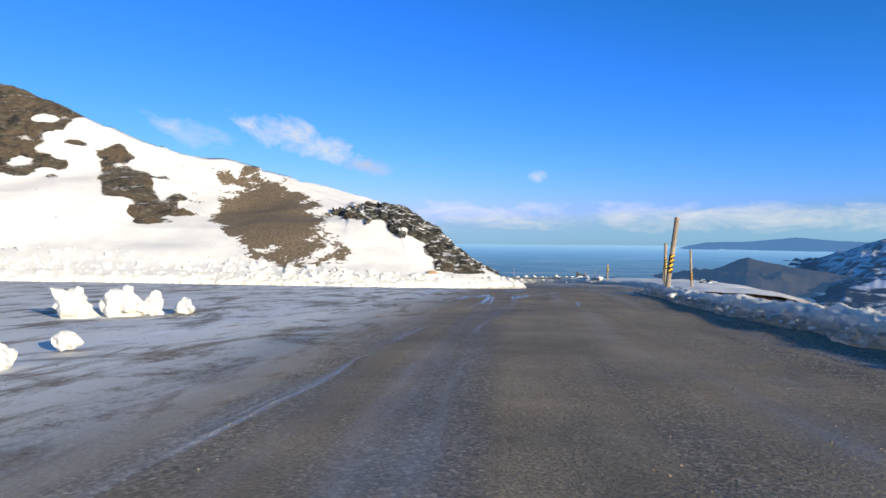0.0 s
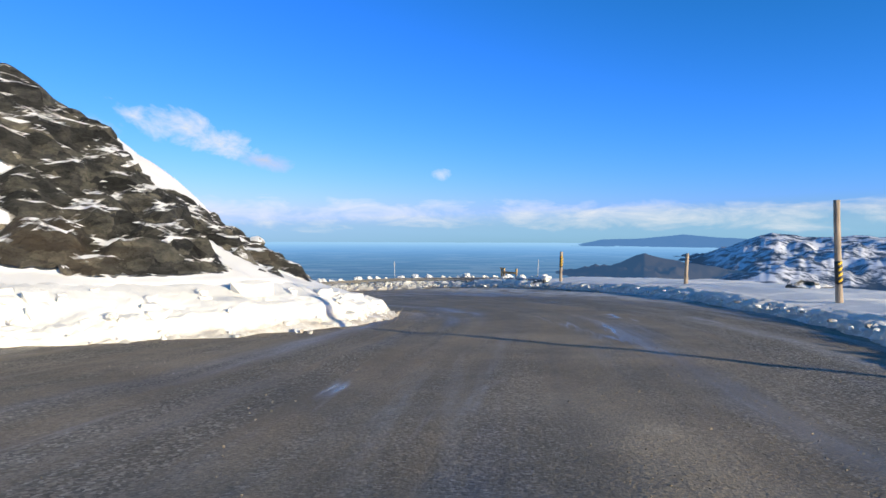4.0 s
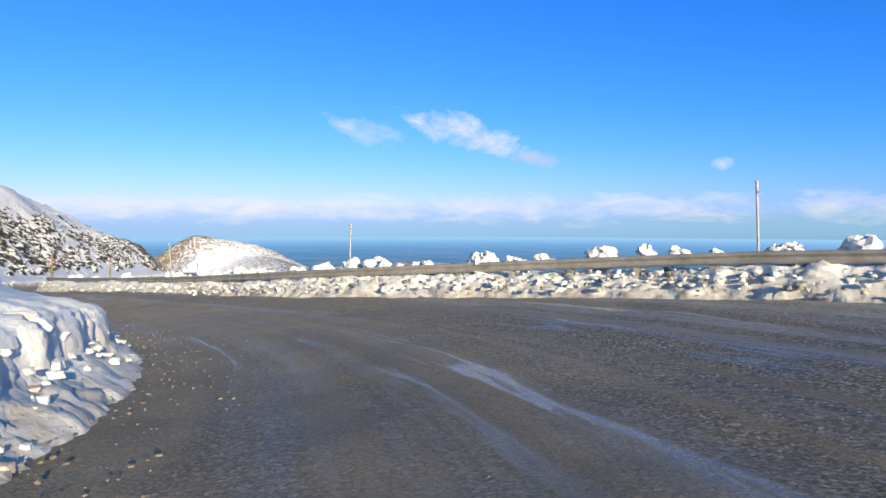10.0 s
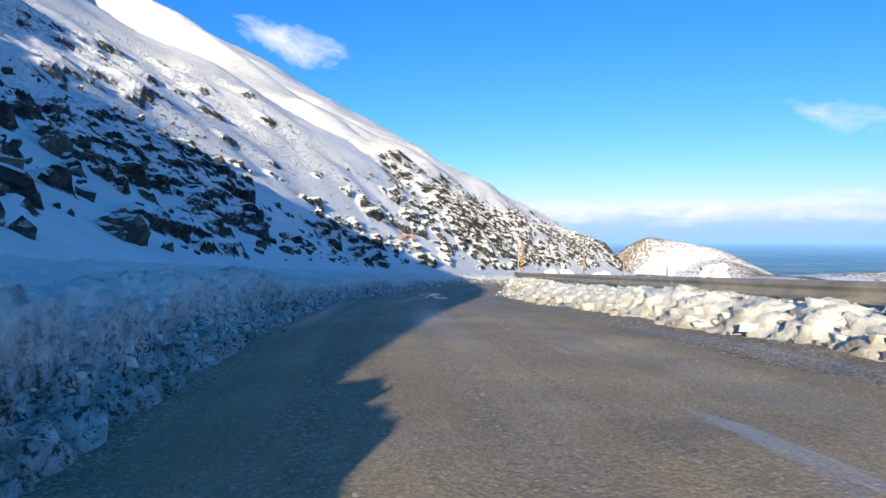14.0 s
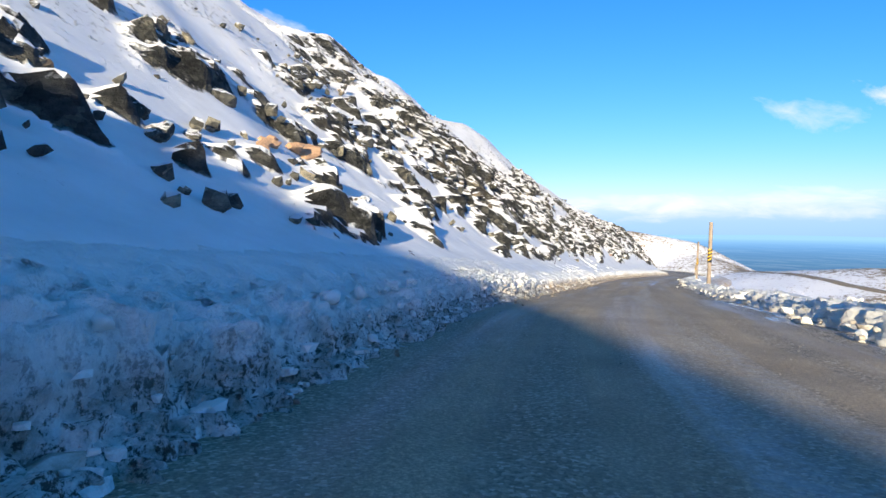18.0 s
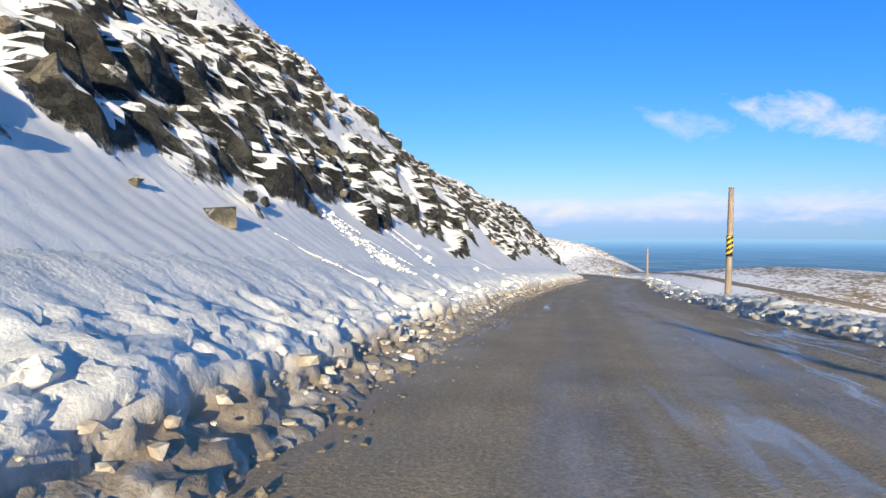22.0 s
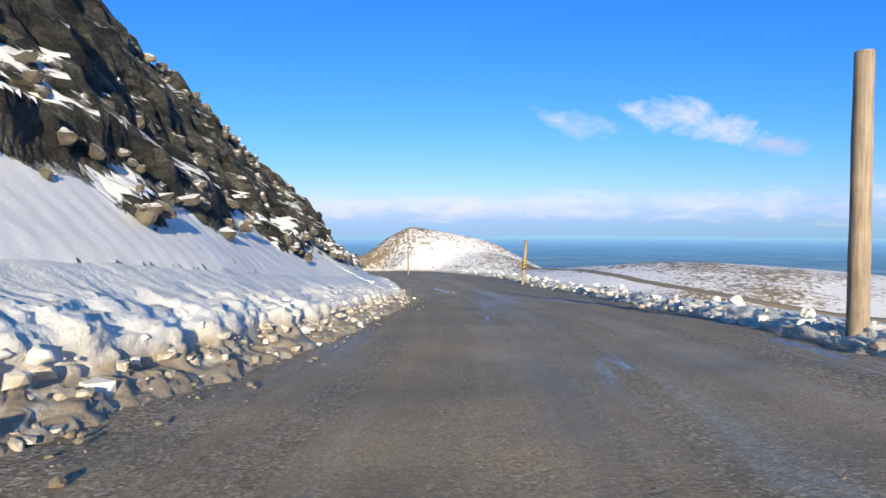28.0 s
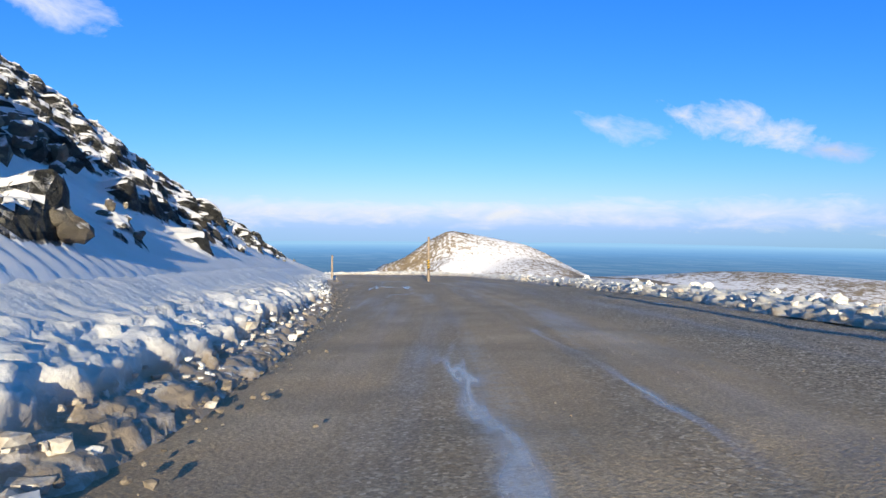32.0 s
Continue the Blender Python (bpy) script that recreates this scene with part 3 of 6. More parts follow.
def road_material():
    m, t, b = mat("gravel_road")
    uv = place(t, "UV")
    obj = place(t)
    base = ramp(t, noise_n(t, 0.55, 6, 0.65, obj), [(0.3, (0.33, 0.25, 0.155)), (0.55, (0.43, 0.335, 0.215)), (0.8, (0.54, 0.43, 0.285))])
    grit = ramp(t, noise_n(t, 30, 3, 0.85, obj), [(0.30, (0.45, 0.45, 0.45)), (0.52, (1.0, 1.0, 1.0)), (0.72, (1.9, 1.85, 1.75))])
    col = mixc(t, 0.8, base, grit, "MULTIPLY")
    # wheel tracks, worn smooth
    track = ramp(t, noise_n(t, 1.0, 4, 0.6, place(t, "UV", (0.02, 1.1, 1))), [(0.42, (0, 0, 0)), (0.62, (1, 1, 1))])
    col = mixc(t, math_n(t, "MULTIPLY", track, 0.45), col, (0.26, 0.205, 0.14))
    # loose gravel thrown into long ridges: dark damp stones with pale ones between
    ridge = ramp(t, math_n(t, "MULTIPLY_ADD", attr_n(t, "gritty"), 0.10, noise_n(t, 1.0, 5, 0.65, place(t, "UV", (0.03, 0.9, 1)), 0.3)), [(0.47, (0, 0, 0)), (0.58, (1, 1, 1))])
    pebble = nd(t, "ShaderNodeTexVoronoi", Scale=34.0)
    t.links.new(obj, pebble.inputs["Vector"])
    stones = ramp(t, pebble.outputs["Color"], [(0.12, (0.05, 0.042, 0.03)), (0.45, (0.20, 0.165, 0.115)), (0.72, (0.42, 0.35, 0.25)), (0.92, (0.80, 0.70, 0.54))])
    col = mixc(t, math_n(t, "MULTIPLY", ridge, math_n(t, "MULTIPLY_ADD", attr_n(t, "gritty"), 0.45, 0.45)), col, stones)
    # damp, dark gravel on the yard and round the bend
    col = mixc(t, math_n(t, "MULTIPLY", attr_n(t, "damp"), ramp(t, noise_n(t, 0.35, 6, 0.7, obj), [(0.30, (0.45, 0.45, 0.45)), (0.62, (1, 1, 1))])), col, mixc(t, 1.0, col, (0.52, 0.54, 0.56), "MULTIPLY"))
    # ice film and frozen meltwater in streaks along the road
    streak = noise_n(t, 1.0, 6, 0.62, place(t, "UV", (0.05, 0.75, 1)), 0.6)
    ice = ramp(t, math_n(t, "ADD", streak, math_n(t, "MULTIPLY", attr_n(t, "icy"), 0.30)), [(0.60, (0, 0, 0)), (0.76, (1, 1, 1))])
    crumb = ramp(t, noise_n(t, 5.0, 6, 0.75, obj), [(0.42, (0, 0, 0)), (0.6, (1, 1, 1))])
    ice = math_n(t, "MULTIPLY", ice, math_n(t, "ADD", math_n(t, "MULTIPLY", crumb, 0.7), 0.3))
    col = mixc(t, math_n(t, "MULTIPLY", ice, 0.60), col, (0.46, 0.46, 0.45))
    patch = ramp(t, noise_n(t, 0.26, 9, 0.76, obj, 0.6), [(0.37, (0, 0, 0)), (0.45, (1, 1, 1))])
    drag = ramp(t, noise_n(t, 1.0, 7, 0.7, place(t, "UV", (0.35, 0.9, 1)), 0.6), [(0.40, (0.1, 0.1, 0.1)), (0.50, (1, 1, 1))])
    patch = math_n(t, "MULTIPLY", patch, drag)
    col = mixc(t, math_n(t, "MULTIPLY", attr_n(t, "snowy"), math_n(t, "MULTIPLY", patch, 0.95)), col, (0.76, 0.76, 0.73))
    t.links.new(col, b.inputs["Base Color"])
    wet = ramp(t, noise_n(t, 1.0, 5, 0.6, place(t, "UV", (0.035, 0.55, 1))), [(0.5, (0.9, 0.9, 0.9)), (0.66, (0.42, 0.42, 0.42))])
    # narrow runs of meltwater
    run = math_n(t, "ABSOLUTE", math_n(t, "SUBTRACT", noise_n(t, 1.0, 5, 0.55, place(t, "UV", (0.045, 0.42, 1)), 0.35), 0.5))
    run = math_n(t, "MULTIPLY", ramp(t, run, [(0.006, (1, 1, 1)), (0.022, (0, 0, 0))]), ramp(t, noise_n(t, 1.0, 3, 0.5, place(t, "UV", (0.05, 0.3, 1.7))), [(0.54, (0, 0, 0)), (0.62, (1, 1, 1))]))
    wet = mixc(t, run, wet, (0.12, 0.12, 0.12))
    t.links.new(wet, b.inputs["Roughness"])
    b.inputs["Specular IOR Level"].default_value = 0.35
    bump_n(t, b, math_n(t, "ADD", math_n(t, "MULTIPLY", noise_n(t, 24, 3, 0.7, obj), 0.7), math_n(t, "MULTIPLY", noise_n(t, 2.0, 4, 0.5, obj), 0.8)), 0.8, 0.02)
    return m


def slope_material():
    """Snowy tussock slopes below the road and the near hills."""
    m, t, b = mat("snowy_tussock")
    vec = place(t)
    big = noise_n(t, 0.02, 5, 0.6, vec)
    small = noise_n(t, 0.22, 8, 0.72, vec)
    fac = math_n(t, "ADD", math_n(t, "MULTIPLY", small, 0.75), math_n(t, "MULTIPLY", big, 0.25))
    grass = ramp(t, noise_n(t, 0.08, 5, 0.6, vec), [(0.3, (0.19, 0.14, 0.08)), (0.7, (0.36, 0.27, 0.15))])
    cover = ramp(t, math_n(t, "ADD", fac, math_n(t, "MULTIPLY", attr_n(t, "bare"), -0.20)), [(0.32, (0, 0, 0)), (0.40, (1, 1, 1))])
    col = mixc(t, cover, grass, (0.86, 0.85, 0.83))
    t.links.new(col, b.inputs["Base Color"])
    b.inputs["Roughness"].default_value = 0.85
    bump_n(t, b, noise_n(t, 0.35, 8, 0.7, vec), 0.6, 1.0)
    return m


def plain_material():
    """The far plain, a backdrop: its haze is a blue glow that grows with distance."""
    m, t, b = mat("haze_glow_plain")
    vec = place(t)
    v = nd(t, "ShaderNodeTexVoronoi", Scale=0.018, Randomness=0.9)
    mp = t.nodes.new("ShaderNodeMapping")
    mp.inputs["Rotation"].default_value, mp.inputs["Scale"].default_value = (0, 0, 0.5), (0.6, 1.5, 0)
    t.links.new(vec, mp.inputs["Vector"])
    t.links.new(mp.outputs[0], v.inputs["Vector"])
    field = ramp(t, v.outputs["Color"], [(0.25, (0.05, 0.10, 0.08)), (0.5, (0.16, 0.22, 0.16)), (0.75, (0.36, 0.38, 0.32))])
    patch = ramp(t, noise_n(t, 0.004, 6, 0.65, vec), [(0.42, (0.22, 0.28, 0.36)), (0.56, (1.15, 1.1, 1.0))])
    col = mixc(t, 0.8, field, patch, "MULTIPLY")
    t.links.new(col, b.inputs["Base Color"])
    b.inputs["Roughness"].default_value = 1.0
    b.inputs["Specular IOR Level"].default_value = 0.0
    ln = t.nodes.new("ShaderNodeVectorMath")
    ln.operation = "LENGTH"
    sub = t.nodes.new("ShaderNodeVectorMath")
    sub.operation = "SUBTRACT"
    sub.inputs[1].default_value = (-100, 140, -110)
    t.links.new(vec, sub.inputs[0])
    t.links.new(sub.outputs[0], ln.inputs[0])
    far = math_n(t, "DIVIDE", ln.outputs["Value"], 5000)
    # emission stands in for the blue air, paler far off
    em = nd(t, "ShaderNodeEmission", Strength=BACKDROP_GLOW)
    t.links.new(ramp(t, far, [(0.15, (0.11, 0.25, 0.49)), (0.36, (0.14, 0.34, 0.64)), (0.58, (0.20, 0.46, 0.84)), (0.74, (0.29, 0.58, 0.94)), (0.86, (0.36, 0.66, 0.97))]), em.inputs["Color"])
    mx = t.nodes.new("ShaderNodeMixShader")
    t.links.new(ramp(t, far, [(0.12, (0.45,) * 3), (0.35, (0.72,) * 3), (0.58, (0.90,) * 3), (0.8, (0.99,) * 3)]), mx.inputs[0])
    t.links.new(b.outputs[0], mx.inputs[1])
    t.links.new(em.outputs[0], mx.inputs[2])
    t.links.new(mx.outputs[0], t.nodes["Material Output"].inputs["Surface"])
    return m


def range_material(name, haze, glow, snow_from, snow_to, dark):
    """A distant range behind air: snow on its heights, haze over all, mixed in as blue glow."""
    m, t, b = mat(name)
    vec = place(t)
    x = t.nodes.new("ShaderNodeSeparateXYZ")
    t.links.new(vec, x.inputs[0])
    lvl = math_n(t, "ADD", x.outputs["Z"], math_n(t, "MULTIPLY", math_n(t, "SUBTRACT", noise_n(t, 0.010, 8, 0.7, vec), 0.5), 170))
    cover = ramp(t, math_n(t, "DIVIDE", math_n(t, "SUBTRACT", lvl, snow_from), snow_to - snow_from), [(0.35, (0, 0, 0)), (0.65, (1, 1, 1))])
    gully = ramp(t, noise_n(t, 0.022, 7, 0.7, vec), [(0.44, (0, 0, 0)), (0.54, (1, 1, 1))])
    col = mixc(t, math_n(t, "MULTIPLY", cover, gully), dark, (0.8, 0.82, 0.86))
    t.links.new(col, b.inputs["Base Color"])
    b.inputs["Roughness"].default_value = 1.0
    b.inputs["Specular IOR Level"].default_value = 0.0
    em = nd(t, "ShaderNodeEmission", Strength=BACKDROP_GLOW)
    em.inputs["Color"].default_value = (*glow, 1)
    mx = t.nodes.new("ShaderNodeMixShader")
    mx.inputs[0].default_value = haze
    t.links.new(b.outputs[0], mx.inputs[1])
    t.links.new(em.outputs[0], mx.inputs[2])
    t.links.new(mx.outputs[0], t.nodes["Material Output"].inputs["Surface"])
    return m


def cloud_material(name, stretch, lo, hi, colour, band=False):
    m, t, b = mat(name)
    uv = t.nodes.new("ShaderNodeTexCoord").outputs["UV"]
    x = t.nodes.new("ShaderNodeSeparateXYZ")
    t.links.new(uv, x.inputs[0])
    v = math_n(t, "MULTIPLY", math_n(t, "SUBTRACT", x.outputs["Y"], 0.5), 2.0)
    u = math_n(t, "MULTIPLY", math_n(t, "SUBTRACT", x.outputs["X"], 0.5), 2.0)
    n = noise_n(t, 1.0, 8, 0.62, place(t, "UV", stretch), 0.4)
    r = math_n(t, "MULTIPLY", v, v) if band else math_n(t, "ADD", math_n(t, "MULTIPLY", u, u), math_n(t, "MULTIPLY", v, v))
    n = math_n(t, "SUBTRACT", n, math_n(t, "MULTIPLY", r, 0.42))
    a = ramp(t, n, [(lo, (0, 0, 0)), (hi, (1, 1, 1))])
    if band:
        a = math_n(t, "MULTIPLY", a, ramp(t, r, [(0.55, (1, 1, 1)), (1.0, (0, 0, 0))]))
    else:
        a = math_n(t, "MULTIPLY", a, ramp(t, r, [(0.6, (1, 1, 1)), (1.0, (0, 0, 0))]))
    # the sheet emits its own colour: brightness of cloud and haze is painted in
    em = nd(t, "ShaderNodeEmission", Strength=BACKDROP_GLOW)
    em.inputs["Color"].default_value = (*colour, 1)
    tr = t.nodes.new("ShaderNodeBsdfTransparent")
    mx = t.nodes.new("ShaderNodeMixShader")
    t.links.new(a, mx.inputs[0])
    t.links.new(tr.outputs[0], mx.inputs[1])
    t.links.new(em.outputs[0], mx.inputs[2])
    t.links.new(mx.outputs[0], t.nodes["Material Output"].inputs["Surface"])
    return m


def wood_material(name, a, bcol):
    m, t, b = mat(name)
    grain = noise_n(t, 1.0, 6, 0.6, place(t, "Object", (26, 26, 1.2)), 0.5)
    col = ramp(t, grain, [(0.3, a), (0.7, bcol)])
    stain = ramp(t, noise_n(t, 1.3, 4, 0.6, place(t)), [(0.35, (0.62, 0.6, 0.58)), (0.65, (1.05, 1.03, 1.0))])
    t.links.new(mixc(t, 0.8, col, stain, "MULTIPLY"), b.inputs["Base Color"])
    b.inputs["Roughness"].default_value = 0.8
    bump_n(t, b, grain, 0.6, 0.012)
    return m


def plain(name, colour, rough=0.6, metal=0.0, wear=0.25, scale=9):
    m, t, b = mat(name)
    f = ramp(t, noise_n(t, scale, 6, 0.65, place(t)), [(0.3, tuple(c * (1 - wear) for c in colour)), (0.7, tuple(min(1, c * (1 + wear)) for c in colour))])
    t.links.new(f, b.inputs["Base Color"])
    b.inputs["Roughness"].default_value, b.inputs["Metallic"].default_value = rough, metal
    bump_n(t, b, noise_n(t, scale * 3, 4, 0.6, place(t)), 0.25, 0.01)
    return m


def stone_material(name, tan=0.0):
    m, t, b = mat(name)
    vec = place(t)
    info = t.nodes.new("ShaderNodeObjectInfo").outputs["Random"]
    each = t.nodes.new("ShaderNodeNewGeometry").outputs["Random Per Island"]
    col = mixc(t, math_n(t, "MULTIPLY", math_n(t, "POWER", info, 4.0), 0.5), rock_colour(t, vec), ROCK_C)
    col = mixc(t, 1.0, col, ramp(t, each, [(0.0, (0.65, 0.66, 0.68)), (0.6, (1.1, 1.08, 1.02)), (1.0, (1.9, 1.75, 1.5))]), "MULTIPLY")
    if tan:
        col = mixc(t, tan, col, mixc(t, noise_n(t, 1.1, 6, 0.7, vec), (0.14, 0.115, 0.085), (0.34, 0.28, 0.20)))
    lie = ramp(t, math_n(t, "ADD", up_n(t), math_n(t, "MULTIPLY", math_n(t, "SUBTRACT", noise_n(t, 3.0, 5, 0.6, vec), 0.5), 0.5)), [(0.72, (0, 0, 0)), (0.80, (1, 1, 1))])
    t.links.new(mixc(t, lie, col, SNOW), b.inputs["Base Color"])
    b.inputs["Roughness"].default_value = 0.85
    bump_n(t, b, noise_n(t, 2.6, 9, 0.75, place(t, "Object", (1.0, 1.3, 2.4))), 1.0, 0.14)
    return m


M_HILL = hillside_material()
M_SNOW = snow_material("clean_snow")
M_BANK = snow_material("dirty_snow", 0.75)
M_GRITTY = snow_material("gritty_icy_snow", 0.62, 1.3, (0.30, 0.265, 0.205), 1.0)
M_CUT = snow_material("muddy_cut_snow", 1.0, 1.3, (0.36, 0.29, 0.205))
M_CLOD = snow_material("clod_snow", 0.06, 2.0)
M_RUBBLE = snow_material("rubble_snow", 0.22, 2.4)
M_EARTH = snow_material("dark_frozen_earth", 0.95, 2.6, (0.10, 0.085, 0.065))
M_GRIT = snow_material("gritty_rubble", 0.85, 2.6, (0.30, 0.235, 0.16))
M_ROAD = road_material()
M_SLOPE = slope_material()
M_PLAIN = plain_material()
M_WOOD = wood_material("weathered_pole", (0.24, 0.19, 0.14), (0.46, 0.38, 0.29))
M_OLDWOOD = wood_material("old_dark_wood", (0.045, 0.034, 0.026), (0.11, 0.08, 0.055))
M_TIMBER = wood_material("new_timber", (0.42, 0.25, 0.10), (0.66, 0.44, 0.20))
M_YELLOW = plain("yellow_reflective", (0.82, 0.50, 0.03), 0.45)
M_BLACK = plain("black_band", (0.025, 0.024, 0.023), 0.5)
M_STEEL = plain("galvanised_steel", (0.33, 0.31, 0.27), 0.6, 0.2, 0.3, 2)
M_STAKE = plain("grey_plastic", (0.40, 0.41, 0.42), 0.5)
M_RED = plain("red_tip", (0.65, 0.05, 0.05), 0.5)
M_STONE = stone_material("boulder_rock")
M_TANSTONE = stone_material("tan_crag_rock", 0.4)
M_TAN = plain("tan_rock", (0.42, 0.26, 0.15), 0.85, 0.0, 0.35, 3)
M_GRAVEL = plain("loose_gravel", (0.21, 0.175, 0.13), 0.9, 0.0, 0.6, 9)

# ---- the ground sheet, to the horizon ----
def axis(lo, hi, stepw, far):
    core = np.arange(lo, hi + 0.1, stepw)
    grow, out_a, out_b, w = 1.16, [], [], stepw
    a, b = lo, hi
    while a > lo - far or b < hi + far:
        w = min(w * grow, 110)
        a, b = a - w, b + w
        out_a.append(a)
        out_b.append(b)
    return np.array(out_a[::-1] + list(core) + out_b)


def finer(values, lo, hi, stepw):
    return np.r_[values[values < lo - stepw / 2], np.arange(lo, hi, stepw), values[values > hi]]


gx, gy = finer(axis(-290, 60, 2.6, 4300), -1060, -420, 13), finer(axis(-70, 360, 2.6, 4300), 640, 1060, 13)
GX, GY = np.meshgrid(gx, gy)
gxy = np.c_[GX.ravel(), GY.ravel()]
gi, gd = nearest(gxy, mid[::4, :2])
gi = gi * 4
off = gxy - mid[gi, :2]
side = (off * right_of[gi]).sum(1)
gs = S[gi]
p3 = np.c_[gxy, np.zeros(len(gxy))]
n_big, n_mid = fbm(p3 / 90, 5, 21), fbm(p3 / 22, 4, 31)
edge = along(RIGHT, gs)
shelf = np.where((gs > 62) & (gs < 112), np.interp(gs, [62, 74, 95, 112], [2.0, 12, 12, 1.5]), 1.6)   # flat snow beyond the road at the bend
drop = np.maximum(gd - edge - shelf, 0)
zr = mid[gi, 2] + along(CROSS, gs) * np.clip(gd, 0, edge)
z_right = zr - 0.35 - 0.58 * drop - 0.9 * step(0, 25, drop) * n_mid + 3.5 * step(10, 60, drop) * n_big
z_left = mid[gi, 2] - 1.2 - 0.02 * gd
gz = np.where(side > 0, z_right, z_left)
PLAIN = -118.0
gz = np.where((side < 0) & (gd > 150), np.maximum(z_left - 0.6 * (gd - 150), PLAIN), gz)


def mound(cx, cy, top, base, rx, ry, turn, power=1.4):
    u, v = gxy[:, 0] - cx, gxy[:, 1] - cy
    a, b = u * math.cos(turn) + v * math.sin(turn), v * math.cos(turn) - u * math.sin(turn)
    r = np.sqrt((a / rx) ** 2 + (b / ry) ** 2)
    return base + (top - base) * np.clip(1 - np.abs(r) ** power * 0.62, -1, 1)


floor_z = PLAIN + 1.5 * n_big * step(500, 900, np.hypot(gxy[:, 0] + 100, gxy[:, 1] - 130))
# the knoll: a steep end, a long stepped back, falling away before and behind
ku = (gxy[:, 0] + 806) * 0.683 + (gxy[:, 1] - 834) * 0.730
kv = (gxy[:, 1] - 834) * 0.683 - (gxy[:, 0] + 806) * 0.730
crest = np.interp(ku + 9 * n_mid, [-330, -121, -62, -18, 2, 49, 100, 160, 234, 420], [-190, -97, -66, -39, -27, -35, -44, -73, -112, -200])
knoll = crest - 0.50 * np.sqrt(kv**2 + 300) + 8.7 + 2.6 * n_mid
shoulder = mound(-770, 900, -52, -122, 260, 120, -0.6)
swell = mound(-395, 850, -62, -118, 330, 210, 0.1, 1.7) + 2.0 * n_big
swell2 = mound(-230, 790, -78, -118, 260, 150, -0.2, 1.7) + 2.0 * n_big
spur = mound(-640, 770, -84, -118, 230, 150, 0.0, 1.7) + 2.0 * n_big
gz = np.maximum.reduce([gz, floor_z, knoll, shoulder, swell, swell2, spur])
faces = grid_faces(len(gy), len(gx))
centre = gz[faces].mean(1)
far_face = np.hypot(gxy[faces, 0].mean(1) + 100, gxy[faces, 1].mean(1) - 130) > 600
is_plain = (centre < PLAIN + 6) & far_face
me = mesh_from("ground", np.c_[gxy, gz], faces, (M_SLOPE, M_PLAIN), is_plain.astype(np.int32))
add_float(me, "bare", np.clip((0.5 + n_big * 0.6) * np.where(np.hypot(gxy[:, 0] + 330, gxy[:, 1] - 810) < 420, 0.75, 1.0) + 0.12 * (np.hypot(gxy[:, 0] + 806, gxy[:, 1] - 834) < 330) + 0.25 * step(-70, -112, gz) * (np.hypot(gxy[:, 0] + 806, gxy[:, 1] - 834) < 400), 0, 1))
ground = tagged(new("ground", me), "snowy tussock slopes falling to a farming plain with glowing blue haze painted in", "ground", kind="structure")

# ---- the gravel road ----
rs = np.arange(-55, S[-1] - 2, 0.4)
cols = np.r_[np.linspace(-1, 0, 4), np.linspace(0.06, 1, 34)]
L, R = along(LEFT, rs), along(RIGHT, rs)
yl = np.where(rs < 62, np.interp(rs, [-60, 30, 50, 62], [-60, -60, -36, -6]), L)
dd = np.stack([np.where(c < 0, L + (L - yl + 1.2) * c, L + (R + 1.2 - L) * c) for c in cols], 1)
ss = np.repeat(rs[:, None], len(cols), 1)
pts = road_point(ss.ravel(), dd.ravel())
pp = np.c_[pts[:, :2], np.zeros(len(pts))]
pts[:, 2] += 0.035 * fbm(pp / 3.0, 3, 41) + 0.02 * vnoise(pp / 0.7, 44) - 0.012 * np.abs(dd.ravel() - 1.5)
me = mesh_from("road", pts, grid_faces(len(rs), len(cols)), (M_ROAD,))
add_uv(me, np.c_[ss.ravel(), dd.ravel()])
sr, dr = ss.ravel(), dd.ravel()
icy = step(52, 30, sr) * step(-2.5, -7, dr) * 0.22 + 0.45 * step(100, 60, sr) * step(4.5, 7, dr) + 0.5 * step(90, 100, sr) * step(125, 115, sr) * step(3, 9, dr) + 0.14 * step(140, 160, sr) + 0.22 * step(150, 175, sr) * np.exp(-(((dr - 1.9) / 0.9) ** 2))
add_float(me, "icy", np.clip(icy, 0, 0.5))
add_float(me, "damp", step(122, 96, sr))
add_float(me, "gritty", np.clip(step(3.0, 5.0, dr) + step(84, 92, sr) * step(140, 128, sr) * step(2.0, 4.0, dr) + 0.5 * step(-1.6, -2.6, dr), 0, 1))
add_float(me, "snowy", np.clip(step(56, 40, sr) * step(-1.5, -6, dr) + 0.55 * step(60, 80, sr) * step(112, 100, sr) * step(8, 12, dr), 0, 1))
road = tagged(new("road", me), "brown gravel mountain road with icy wheel tracks", "road", kind="structure")

# ---- the hillside ----
def spread(values, f, times):
    """Evens out values over a mesh: each vertex takes the mean of the faces round it."""
    for _ in range(times):
        face_mean = values[f].mean(1)
        total, hits = np.zeros(len(values)), np.zeros(len(values))
        for k in range(4):
            total += np.bincount(f[:, k], weights=face_mean, minlength=len(values))
            hits += np.bincount(f[:, k], minlength=len(values))
        values = np.where(hits > 0, total / np.maximum(hits, 1), values)
    return values


